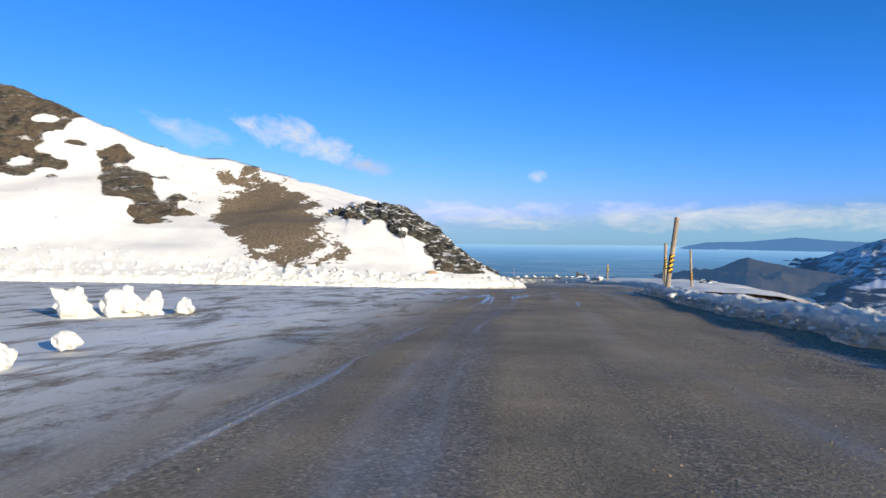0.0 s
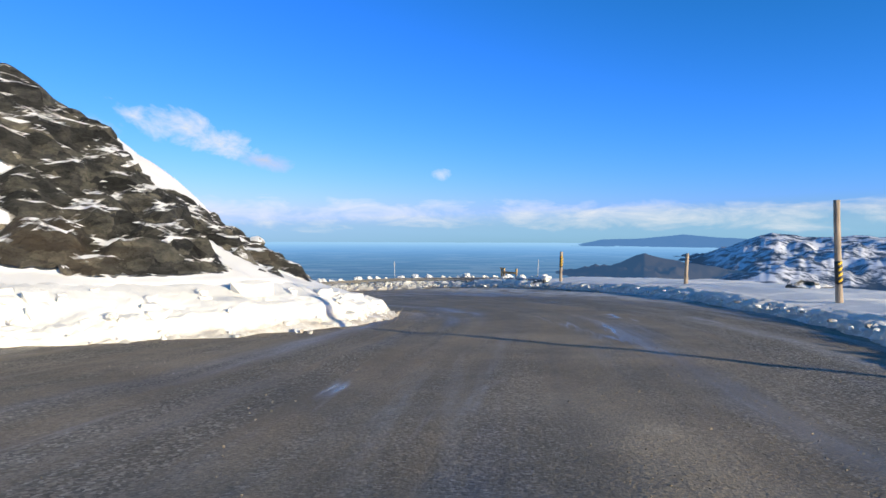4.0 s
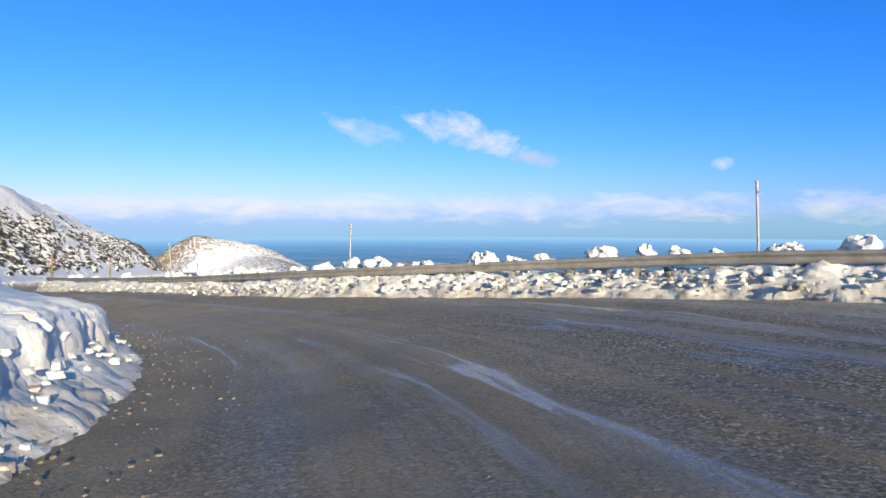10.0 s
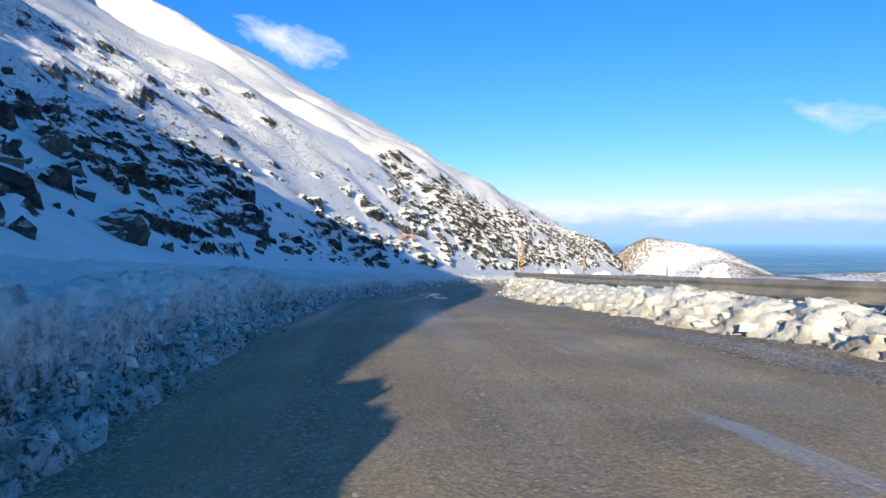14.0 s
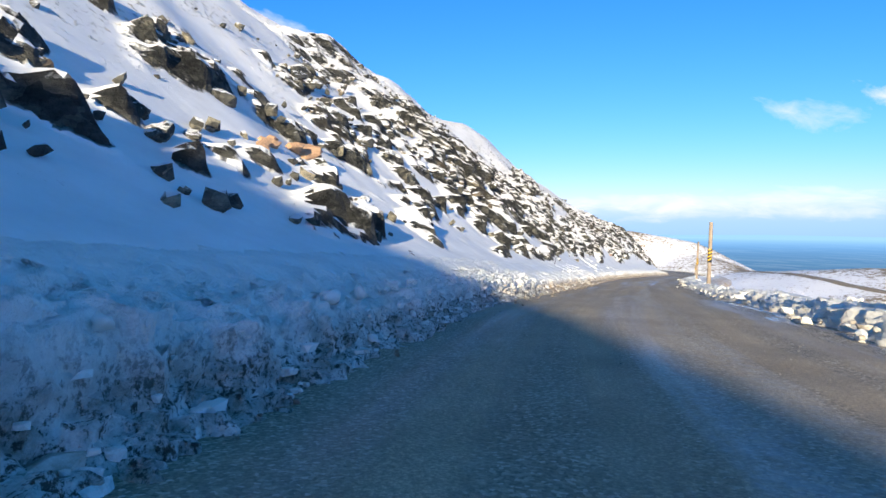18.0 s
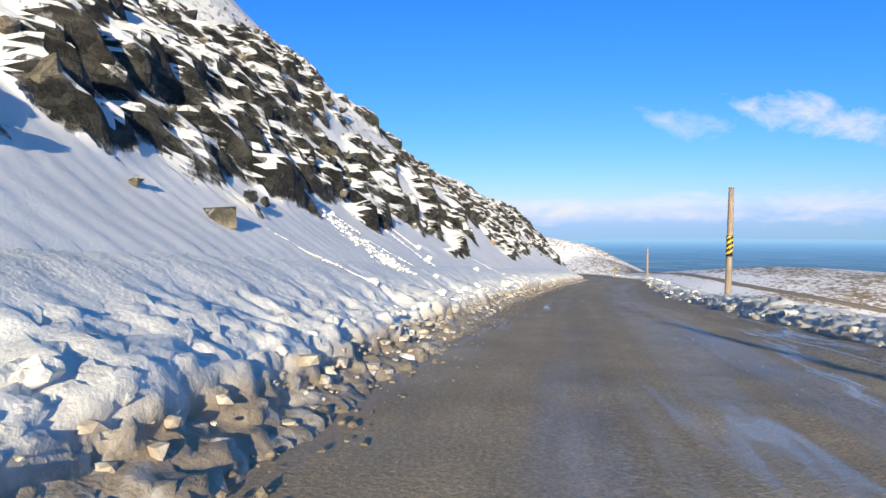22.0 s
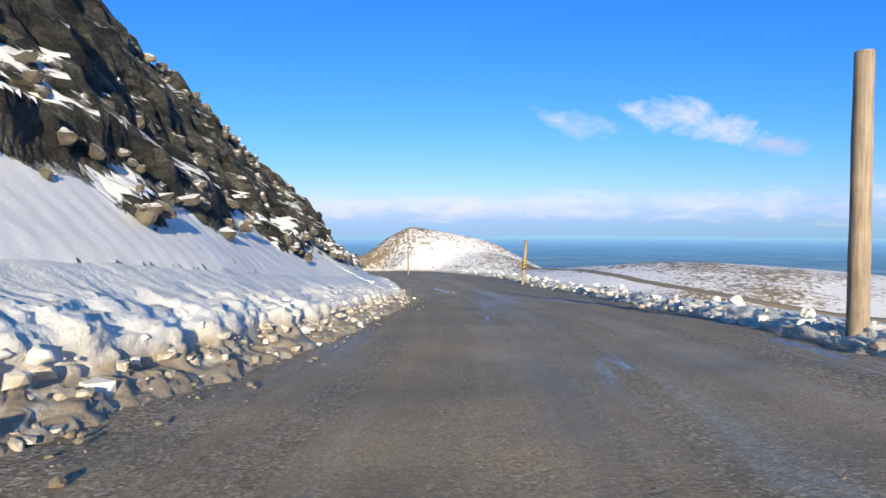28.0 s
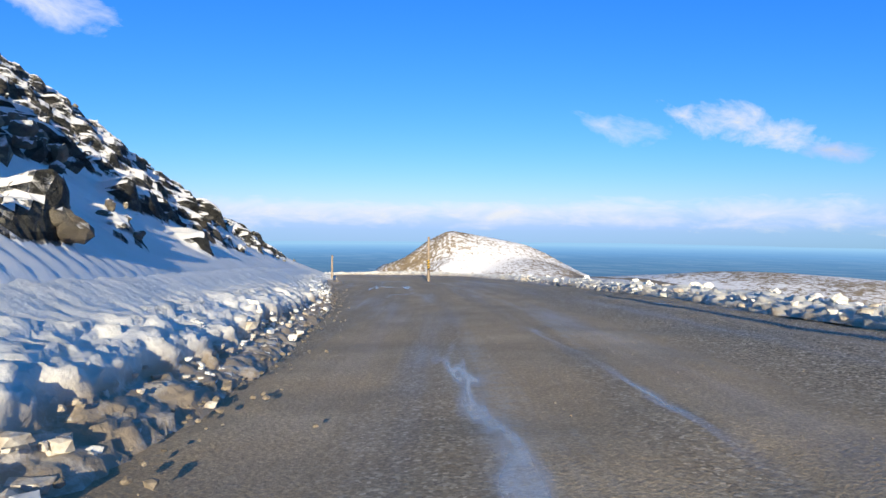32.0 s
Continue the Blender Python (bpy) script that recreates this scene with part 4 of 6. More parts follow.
def hill_patch(stepw, e_from, e_to, rough, sink):
    x, y = np.arange(-330, 40, stepw), np.arange(-80, 420, stepw)
    X, Y = np.meshgrid(x, y)
    xy = np.c_[X.ravel(), Y.ravel()]
    # only what lies near the foot is worked out
    _, coarse = nearest(xy[:: 1], foot[::12])
    keep = coarse < e_to + 8
    e = np.full(len(xy), -99.0)
    vals = hill_height(xy[keep])
    e[keep] = vals[1]
    use = (e > e_from) & (e < e_to)
    ids = np.full(len(xy), -1)
    ids[use] = np.arange(use.sum())
    f = grid_faces(len(y), len(x))
    f = ids[f]
    f = f[(f >= 0).all(1)]
    sub = use[keep]
    i, e, s, zb, h, rock, scree, n1 = (v[sub] for v in vals)
    xy = xy[use]
    v = np.c_[xy, zb + h]
    # relief of the rock: blocks pushed out along the slope's normal
    fn = np.cross(v[f[:, 2]] - v[f[:, 0]], v[f[:, 3]] - v[f[:, 1]])
    nrm = np.zeros_like(v)
    for k in range(4):
        for j in range(3):
            nrm[:, j] += np.bincount(f[:, k], weights=fn[:, j], minlength=len(v))
    nrm *= np.sign(nrm[:, 2:] + 1e-9)
    nrm /= np.linalg.norm(nrm, axis=1)[:, None] + 1e-9
    v[:, 2] -= sink * step(e_from + 3.0 * stepw, e_from, e)
    lay = np.array(Euler((0.55, 0.75, 0.3)).to_matrix())
    rock = spread(rock, f, 2)
    q = (v @ lay) / np.array((1.7, 1.15, 0.8))
    warp = np.stack([fbm(v / 1.9 + k * 9, 2, 51 + k) for k in range(3)], 1)
    d1, d2, rnd = cells(q + 0.35 * warp, 61)
    blocks = (rnd - 0.35) * 1.5 + 0.9 * np.minimum(d2 - d1, 0.5)
    e1, e2, rnd2 = cells((v @ lay) / np.array((0.85, 0.6, 0.45)) + 0.25 * warp, 71)
    blocks = blocks + 0.75 * (rnd2 - 0.45) + 0.45 * np.minimum(e2 - e1, 0.4)
    bulge = step(0.52, 0.95, rock)
    ridges = 0.5 - np.abs(fbm((v @ lay) / np.array((1.3, 0.9, 0.55)), 3, 101))
    out = bulge * (0.16 + 0.42 * np.clip(blocks, -0.4, 1.5) + 0.30 * ridges) * rough + 0.06 * fbm(v / 2.6, 2, 81) * (1 - bulge) + 0.45 * fbm(v / 9.0, 2, 85) * step(3, 8, e)
    # stones that stand clear of the snow
    g1, g2, rnd3 = cells(v / np.array((1.7, 1.7, 1.7)), 91)
    stones = step(0.36, 0.16, g1) * (rnd3 > 0.87) * step(1.5, 3.0, h) * step(128, 150, s) * (s > 128)
    out = out + 0.42 * stones
    out = spread(out, f, 1)                  # worn, so that no edge is sharper than the sheet can carry
    rock = np.maximum(rock, stones * 1.0)
    v = v + nrm * out[:, None] * step(1.9, 3.2, e)[:, None]
    rock = np.maximum(rock * np.clip(0.78 + 0.45 * (blocks + 0.25), 0, 1.1), stones * (bulge < 0.5))
    thin = step(120, 150, s) * step(6, 14, h) * (1 - step(205, 215, s)) + 0.6 * step(205, 260, s) * step(7, 13, h)
    rusty = 0.45 * step(1.8, 5, h) * step(336, 344, s) * step(392, 376, s) + np.where(xy[:, 0] < -23, 0.85, 0.5) * (i < len(yard) + 58)
    return v, f, rock, scree, thin, rusty


PATCHES = [hill_patch(0.165, 1.45, 17, 1.0, 0.22), hill_patch(0.52, 16.2, 46, 1.0, 0.25), hill_patch(2.4, 40, 160, 1.0, 0.8)]
hv = np.vstack([p[0] for p in PATCHES])
hf = np.vstack([p[1] + sum(len(q[0]) for q in PATCHES[:k]) for k, p in enumerate(PATCHES)])
rk, sc, th, ru = (np.concatenate([p[j] for p in PATCHES]) for j in (2, 3, 4, 5))
me = mesh_from("hillside", hv, hf, (M_HILL,))
me.polygons.foreach_set("use_smooth", rk[hf].mean(1) < 0.5)        # broken rock has facets, snow is soft
add_float(me, "rock", rk)
add_float(me, "scree", sc)
add_float(me, "thin", th)
add_float(me, "rusty", ru)
hillside = tagged(new("hillside", me), "steep snow-covered hillside with dark grey rock crags", "hillside", kind="structure")

# ---- snow banks ploughed up along the road ----
def bank(name, curve, base_z, outward, profile, label, lump=0.22, tall=None, grime=1.0, seed=1, material=None, climb=1.0, start=0.0):
    """A ridge of ploughed snow: profile gives (distance out, height) pairs; outward is a unit vector for each point."""
    pr = np.array(profile, float)
    fine_x = np.interp(np.linspace(0, len(pr) - 1, 40), np.arange(len(pr)), pr[:, 0])
    pr = np.stack([fine_x] + [np.interp(fine_x, pr[:, 0], pr[:, k]) for k in range(1, pr.shape[1])], 1)
    n, m = len(curve), len(pr)
    arc = start + np.r_[0, np.cumsum(np.hypot(*np.diff(curve, axis=0).T))]
    wave = 1 + 0.28 * fbm(np.c_[arc / 5.5, np.zeros(n), np.zeros(n)], 3, seed) + 0.10 * vnoise(np.c_[arc / 0.9, np.zeros(n), np.zeros(n)], seed + 5)
    xy = curve[:, None] + outward[:, None] * pr[None, :, :1]
    if tall is None:
        z = base_z[:, None] + pr[None, :, 1] * wave[:, None]
    else:                                   # the back of the bank runs out on the slope behind
        front = step(1.2, 0.4, pr[:, 0])[None]
        z = base_z[:, None] + pr[None, :, 1] * tall[:, None] * (1 + (wave[:, None] - 1) * front) + pr[None, :, 2] * np.reshape(climb, (-1, 1))
    # the cut edge bites in and out
    line3 = np.c_[arc, np.zeros(n), np.zeros(n)]
    bite = 0.11 * vnoise(line3 / 0.8, seed + 60) + 0.10 * vnoise(line3 / 0.33, seed + 61)
    if tall is not None:
        xy = xy + outward[:, None] * (bite[:, None] * (step(-0.4, -0.15, pr[:, 0]) * step(0.9, 0.25, pr[:, 0]))[None])[..., None]
    v = np.concatenate([xy, z[..., None]], -1).reshape(-1, 3)
    k = np.repeat(np.clip(1.15 - 0.9 * step(0.3, 1.3, pr[:, 0]), 0, 1)[None], n, 0).ravel()
    d1, d2, rnd = cells(v / np.array((0.36, 0.36, 0.28)) + 0.3 * np.stack([vnoise(v / 0.5, seed + j) for j in (7, 8, 9)], 1), seed)
    b1, b2, rnd2 = cells(v / 0.15, seed + 40)
    lumps = 0.22 * lump * (np.clip(1.0 - d1, 0, 1) * (0.3 + 1.1 * rnd) - 0.35) + 0.50 * lump * (np.clip(0.9 - b1, 0, 1) * (0.2 + 1.2 * rnd2) - 0.3) + 0.35 * lump * fbm(v / 0.7, 3, seed + 3) + 0.30 * lump * vnoise(v / 0.09, seed + 8)
    nrm = np.c_[np.repeat(-outward, m, 0) * 0.75, np.full(len(v), 0.66)]
    inner = np.tile(np.r_[0, np.ones(m - 2), 0], n)
    v = v + nrm * (lumps * k * inner)[:, None]
    me = mesh_from(name, v, grid_faces(n, m), (material or M_BANK,))
    hgt = np.tile(pr[:, 1], n) / max(pr[:, 1].max(), 0.1)
    add_float(me, "grime", np.clip(grime * (1.18 - 1.22 * hgt), 0, 1))
    return tagged(new(name, me), label, "snow bank", kind="stuff")


def resample(curve, z, stepw):
    arc = np.r_[0, np.cumsum(np.hypot(*np.diff(curve, axis=0).T))]
    s = np.arange(0, arc[-1], stepw)
    c = np.stack([np.interp(s, arc, curve[:, k]) for k in (0, 1)], 1)
    d = np.gradient(c, axis=0)
    d /= np.linalg.norm(d, axis=1)[:, None]
    return c, np.interp(s, arc, z), d, s


c, z, d, _ = resample(foot, foot_z, 0.10)
inner = np.stack([-d[:, 1], d[:, 0]], 1)
fs_all = np.interp(np.arange(len(c)) * 0.10, np.arange(len(foot)) * 0.5, foot_s)
first = int(len(yard) * 0.5 / 0.10)
WALL = ((-0.8, 0, -0.15), (-0.6, 0.03, 0), (-0.42, 0.14, 0), (-0.26, 0.24, 0), (-0.16, 0.36, 0), (-0.12, 0.60, 0), (-0.08, 0.84, 0.01), (0.0, 0.96, 0.02), (0.12, 1.01, 0.04), (0.30, 1.03, 0.09), (0.5, 1.04, 0.15), (0.75, 1.03, 0.23), (1.05, 1.01, 0.34), (1.5, 1.0, 0.52), (1.9, 1.0, 0.62), (2.3, 1.0, 0.69), (2.9, 1.0, 0.55))
tall = np.interp(np.arange(len(c)) * 0.10, np.arange(len(foot)) * 0.5, BANK_H)
climb = np.interp(np.arange(len(c)) * 0.10, np.arange(len(foot)) * 0.5, APRON_UP) / 0.30
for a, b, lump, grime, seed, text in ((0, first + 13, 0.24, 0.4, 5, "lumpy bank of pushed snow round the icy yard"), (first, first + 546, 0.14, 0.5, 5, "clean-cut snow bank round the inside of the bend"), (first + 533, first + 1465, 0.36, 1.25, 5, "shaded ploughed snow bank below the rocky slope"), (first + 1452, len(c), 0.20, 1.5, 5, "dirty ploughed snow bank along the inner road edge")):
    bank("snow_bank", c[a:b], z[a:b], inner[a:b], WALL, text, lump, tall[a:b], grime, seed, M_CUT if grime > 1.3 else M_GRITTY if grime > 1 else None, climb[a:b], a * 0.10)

# berms on the outer edge
BERM = ((-0.7, -0.12), (-0.5, 0.04), (-0.3, 0.16), (-0.1, 0.30), (0.15, 0.38), (0.4, 0.42), (0.7, 0.40), (1.1, 0.34), (1.6, 0.22), (2.3, 0.05), (3.2, -0.4), (4.5, -1.4))


def outer(a, b, shift=0.0):
    s = np.arange(a, b, 0.14)
    q = road_point(s, along(RIGHT, s) + shift)
    d = np.gradient(q[:, :2], axis=0)
    d /= np.linalg.norm(d, axis=1)[:, None]
    return s, q, np.stack([d[:, 1], -d[:, 0]], 1)


SHELF = ((-0.7, -0.12), (-0.4, 0.08), (-0.1, 0.2), (0.3, 0.3), (0.8, 0.36), (1.5, 0.33), (2.6, 0.38), (4.2, 0.5), (6, 0.42), (8, 0.5), (10.5, 0.3), (13, -0.6), (16, -2.5))
for a, b, prof, text in ((-50, 62, BERM, "low snow berm with brown earth beside the yard"), (60, 99, SHELF, "broad snow shelf on the outside of the bend"), (97, 186, tuple((x, z * 1.15 if z > 0 else z) for x, z in BERM), "broken snow berm pushed against the guard rail"), (184, 300, tuple((x, z * 0.85 if z > 0 else z) for x, z in BERM), "low clodded snow berm along the outer road edge"), (299, 460, tuple((x, z * 0.55 if z > 0 else z) for x, z in BERM), "clodded snow berm along the outer road edge")):
    s, q, out = outer(a, b)
    bank("snow_berm", q[:, :2], q[:, 2] - 0.02, out, prof, text, 0.30, None, 1.3 if a < 0 else 0.5, 9 + a % 7, M_CUT if a < 0 else None)

# ---- loose lumps of snow ----
def lump_mesh(name, seed, material, flat=0.75, subdiv=2, jag=0.35):
    bm = bmesh.new()
    bmesh.ops.create_icosphere(bm, subdivisions=subdiv, radius=1)
    v = np.array([p.co for p in bm.verts])
    d1, d2, rnd = cells(v * 1.3 + seed * 7.7, seed)
    r = 0.75 + jag * (rnd - 0.5) + 0.35 * np.clip(d2 - d1, 0, 0.5) + 0.18 * fbm(v * 1.6 + seed, 3, seed)
    for p, k in zip(bm.verts, r):
        p.co = p.co * k
        p.co.z *= flat
    me = bpy.data.meshes.new(name)
    bm.to_mesh(me)
    bm.free()
    me.materials.append(material)
    return me


clod_meshes = [lump_mesh("snow_clod", k, M_CLOD, 0.8, 3, 0.6) for k in range(8)]
rnd = random.Random(5)


def drop_clod(x, y, z, size, label, group):
    ob = tagged(new("snow_clod", rnd.choice(clod_meshes)), label, "snow clod", group)
    ob.matrix_world = pose(x, y, z + size * 0.25, rnd.uniform(-25, 25), rnd.uniform(-25, 25), rnd.uniform(0, 360)) @ Matrix.Diagonal((size, size * rnd.uniform(0.7, 1.1), size * rnd.uniform(0.75, 1.15), 1))
    return ob


def joined_clods(name, spots, material, label, meshes, category="snow clods", smooth=False, bedding=None):
    V, F, n = [], [], 0
    for x, y, z, size in spots:
        me = rnd.choice(meshes)
        co = np.empty(len(me.vertices) * 3)
        me.vertices.foreach_get("co", co)
        co = co.reshape(-1, 3) * np.array((size, size * rnd.uniform(0.6, 1.1), size * rnd.uniform(0.6, 1.1)))
        a = rnd.uniform(0, math.tau)
        co = co @ (bedding() if bedding else np.array(((math.cos(a), math.sin(a), 0), (-math.sin(a), math.cos(a), 0), (0, 0, 1)))) + (x, y, z)
        V.append(co)
        F += [[k + n for k in p.vertices] for p in me.polygons]
        n += len(co)
    me = mesh_from(name, np.vstack(V), F, (material,), None, smooth)
    add_float(me, "grime", np.full(n, 0.8))
    return tagged(new(name, me), label, category, kind="stuff")


def chunk_mesh(name, seed, material, subdiv=1, faces=9):
    """An angular broken chunk."""
    rg = np.random.RandomState(seed)
    nrm = rg.normal(size=(faces, 3))
    nrm /= np.linalg.norm(nrm, axis=1)[:, None]
    nrm = np.vstack([nrm, (0.1, 0, 1), (0, 0.1, -1)])
    dist = np.r_[rg.uniform(0.55, 1.0, faces), 0.6, 0.6]
    bm = bmesh.new()
    bmesh.ops.create_icosphere(bm, subdivisions=subdiv, radius=1)
    u = np.array([p.co for p in bm.verts])
    r = (np.clip(u @ nrm.T / dist, 0, None) ** 36).sum(1) ** (-1 / 36)
    r = np.minimum(r, 1.25) * (1 + (0.10 * fbm(u * 2.3 + seed, 3, seed) if subdiv > 1 else 0))
    for p, k in zip(bm.verts, r):
        p.co = p.co * k
    me = bpy.data.meshes.new(name)
    bm.to_mesh(me)
    bm.free()
    me.materials.append(material)
    return me


small_clods = [chunk_mesh("snow_crumb", 20 + k, M_CLOD) for k in range(8)]
spots = []
for s in np.arange(-20, 420, 0.14):
    s1 = s + rnd.uniform(-0.2, 0.2)
    size = rnd.choice((0.05, 0.06, 0.08, 0.11, 0.16)) * rnd.uniform(0.7, 1.3)
    x, y, z = road_point(s1, float(along(RIGHT, s1)) + rnd.gauss(0.15, 0.5))
    spots.append((x, y, z + rnd.uniform(0.0, 0.22), size))
for k in range(0, len(foot) - 2):
    if foot_s[k] < 420 and k > 120:
        for _ in range(1 if k > len(yard) else 7):
            j = min(k + rnd.random(), len(foot) - 1.01)
            a, d0 = int(j), rnd.gauss(0.25, 0.22) if k > len(yard) else rnd.gauss(0.7, 0.7)
            x, y = foot[a] - np.array((-foot_dir[a][1], foot_dir[a][0])) * d0
            spots.append((x, y, foot_z[a] + max(0, 0.35 - 0.9 * d0) * rnd.random(), rnd.choice((0.06, 0.08, 0.11, 0.15)) * rnd.uniform(0.7, 1.3)))
joined_clods("snow_crumbs", spots[::2], M_CLOD, "crumbled snow clods scattered along both road edges", small_clods)
joined_clods("dirty_crumbs", spots[1::2], M_GRIT, "dirty crumbled snow and earth along both road edges", small_clods)

# a heap of broken snow pushed up round the yard
spots = []
for k in range(100, len(yard) - 2):
    nin = np.array((-foot_dir[k][1], foot_dir[k][0]))
    big = 1.25 - 0.75 * k / len(yard)
    for _ in range(7):
        o = rnd.gauss(0.2, 0.55)
        q = foot[k] + foot_dir[k] * rnd.uniform(-0.25, 0.25) + nin * o
        spots.append((q[0], q[1], foot_z[k] + big * 0.8 * max(0.0, 1 - abs(o - 0.35)) * rnd.random(), rnd.choice((0.08, 0.12, 0.17, 0.24, 0.34)) * big * rnd.uniform(0.7, 1.2)))
kk = np.array([rnd.randint(120, 318) for _ in range(1500)])
ee = np.array([rnd.random() ** 1.5 for _ in kk]) * 8.5 * np.clip((322 - kk) / 130, 0, 1)
qq = foot[kk] + np.c_[-foot_dir[kk][:, 1], foot_dir[kk][:, 0]] * ee[:, None]
_, _, _, zz, hh_, *_ = hill_height(qq)
spots += [(x, y, z + 0.05, rnd.choice((0.10, 0.15, 0.22, 0.32, 0.45)) * rnd.uniform(0.7, 1.2)) for (x, y), z in zip(qq, zz + hh_)]
joined_clods("yard_rubble", spots, M_CLOD, "heap of broken snow blocks pushed up round the yard", small_clods)

# rubble broken off the cut faces of the banks
spots, gritty, crest, strewn = [], [], [], []
for k in range(int(len(yard)) - 4, len(foot) - 2):
    if foot_s[k] > 410:
        continue
    here_ = gritty if 196 + 8 * rnd.random() < foot_s[k] < 372 + 16 * rnd.random() else spots
    nin = np.array((-foot_dir[k][1], foot_dir[k][0]))
    for _ in range(int(5 + 3 * step(195, 215, foot_s[k]))):
        t_ = rnd.random()
        q = foot[k] + foot_dir[k] * rnd.uniform(-0.25, 0.25) + nin * (-0.55 + 0.45 * t_ + rnd.gauss(0, 0.07))
        rise = BANK_H[k] * float(step(0.15, 0.9, t_))
        here_.append((q[0], q[1], foot_z[k] + rise * rnd.uniform(0.2, 0.75), rnd.choice((0.03, 0.04, 0.05, 0.07, 0.10)) * rnd.uniform(0.7, 1.25) * (1.15 if foot_s[k] > 342 else 1.0)))
    for _ in range(1):      # clean broken blocks along the crest of the cut
        q = foot[k] + foot_dir[k] * rnd.uniform(-0.25, 0.25) + nin * rnd.gauss(0.10, 0.12)
        crest.append((q[0], q[1], foot_z[k] + BANK_H[k] * rnd.uniform(0.80, 0.98), rnd.choice((0.05, 0.07, 0.09, 0.12, 0.15)) * rnd.uniform(0.7, 1.2)))
    for _ in range(int(6 * step(190, 210, foot_s[k]) + 2 + 16 * (foot_s[k] < 128))):      # grit and crumbs strewn on the road's edge
        q = foot[k] + foot_dir[k] * rnd.uniform(-0.25, 0.25) - nin * (0.35 + abs(rnd.gauss(0, 0.45 if foot_s[k] > 128 else 0.9)))
        strewn.append((q[0], q[1], foot_z[k] + 0.005, rnd.choice((0.015, 0.02, 0.03, 0.05)) * rnd.uniform(0.7, 1.2) * (1.0 if foot_s[k] > 128 else 0.6)))
joined_clods("bank_rubble", spots, M_RUBBLE, "dirty rubble of broken snow and grit on the bank face", small_clods)
joined_clods("gritty_rubble", gritty, M_GRIT, "brown frozen rubble of earth and snow below the cut bank", small_clods)
joined_clods("strewn_grit", strewn, M_GRAVEL, "brown grit and crumbs strewn along the foot of the bank", [lump_mesh("grit", 90 + k, M_GRAVEL, 0.7, 0) for k in range(4)], "gravel")
joined_clods("crest_blocks", crest, M_CLOD, "broken white snow blocks along the crest of the cut bank", [lump_mesh("snow_block", 130 + k, M_CLOD, 0.85, 2, 0.6) for k in range(6)], smooth=True)
spots = []
for s in np.arange(97, 186, 0.07):
    s1 = s + rnd.uniform(-0.1, 0.1)
    t_ = rnd.gauss(0.1, 0.35)
    x, y, z = road_point(s1, float(along(RIGHT, s1)) + t_)
    spots.append((x, y, z + 0.5 * float(step(-0.6, 0.3, np.float64(t_))) * rnd.random(), rnd.choice((0.04, 0.06, 0.08, 0.11, 0.14)) * rnd.uniform(0.7, 1.25)))
joined_clods("berm_rubble", spots, M_EARTH, "broken snow blocks and grit heaped below the guard rail", small_clods)

pebbles = [lump_mesh("pebble", 40 + k, M_GRAVEL, 0.7, 0) for k in range(4)]
spots = []
for _ in range(20000):
    s1 = rnd.uniform(-6, 400)
    lo, hi = float(along(LEFT, s1)), float(along(RIGHT, s1))
    d1 = rnd.choice((hi - abs(rnd.gauss(0, 1.6)), hi - abs(rnd.gauss(0, 1.0)), lo + abs(rnd.gauss(0, 0.5)), rnd.gauss(3.4, 0.5), rnd.gauss(1.0, 0.12), rnd.gauss(2.4, 0.2)))
    if rnd.random() < 0.2:
        s1 = rnd.uniform(0, 60)
        d1 = rnd.choice((-5.5, -2.2, 1.1, 2.9, 4.6)) + rnd.gauss(0, 0.3)
    elif rnd.random() < 0.3:
        s1 = rnd.uniform(84, 135)
        d1 = rnd.uniform(3.2, float(along(RIGHT, s1)))
    x, y, z = road_point(s1, d1)
    spots.append((x, y, z, rnd.choice((0.005, 0.007, 0.009, 0.013)) * rnd.uniform(0.7, 1.4)))
joined_clods("gravel", spots, M_GRAVEL, "loose grey gravel on the road surface", pebbles, "gravel")

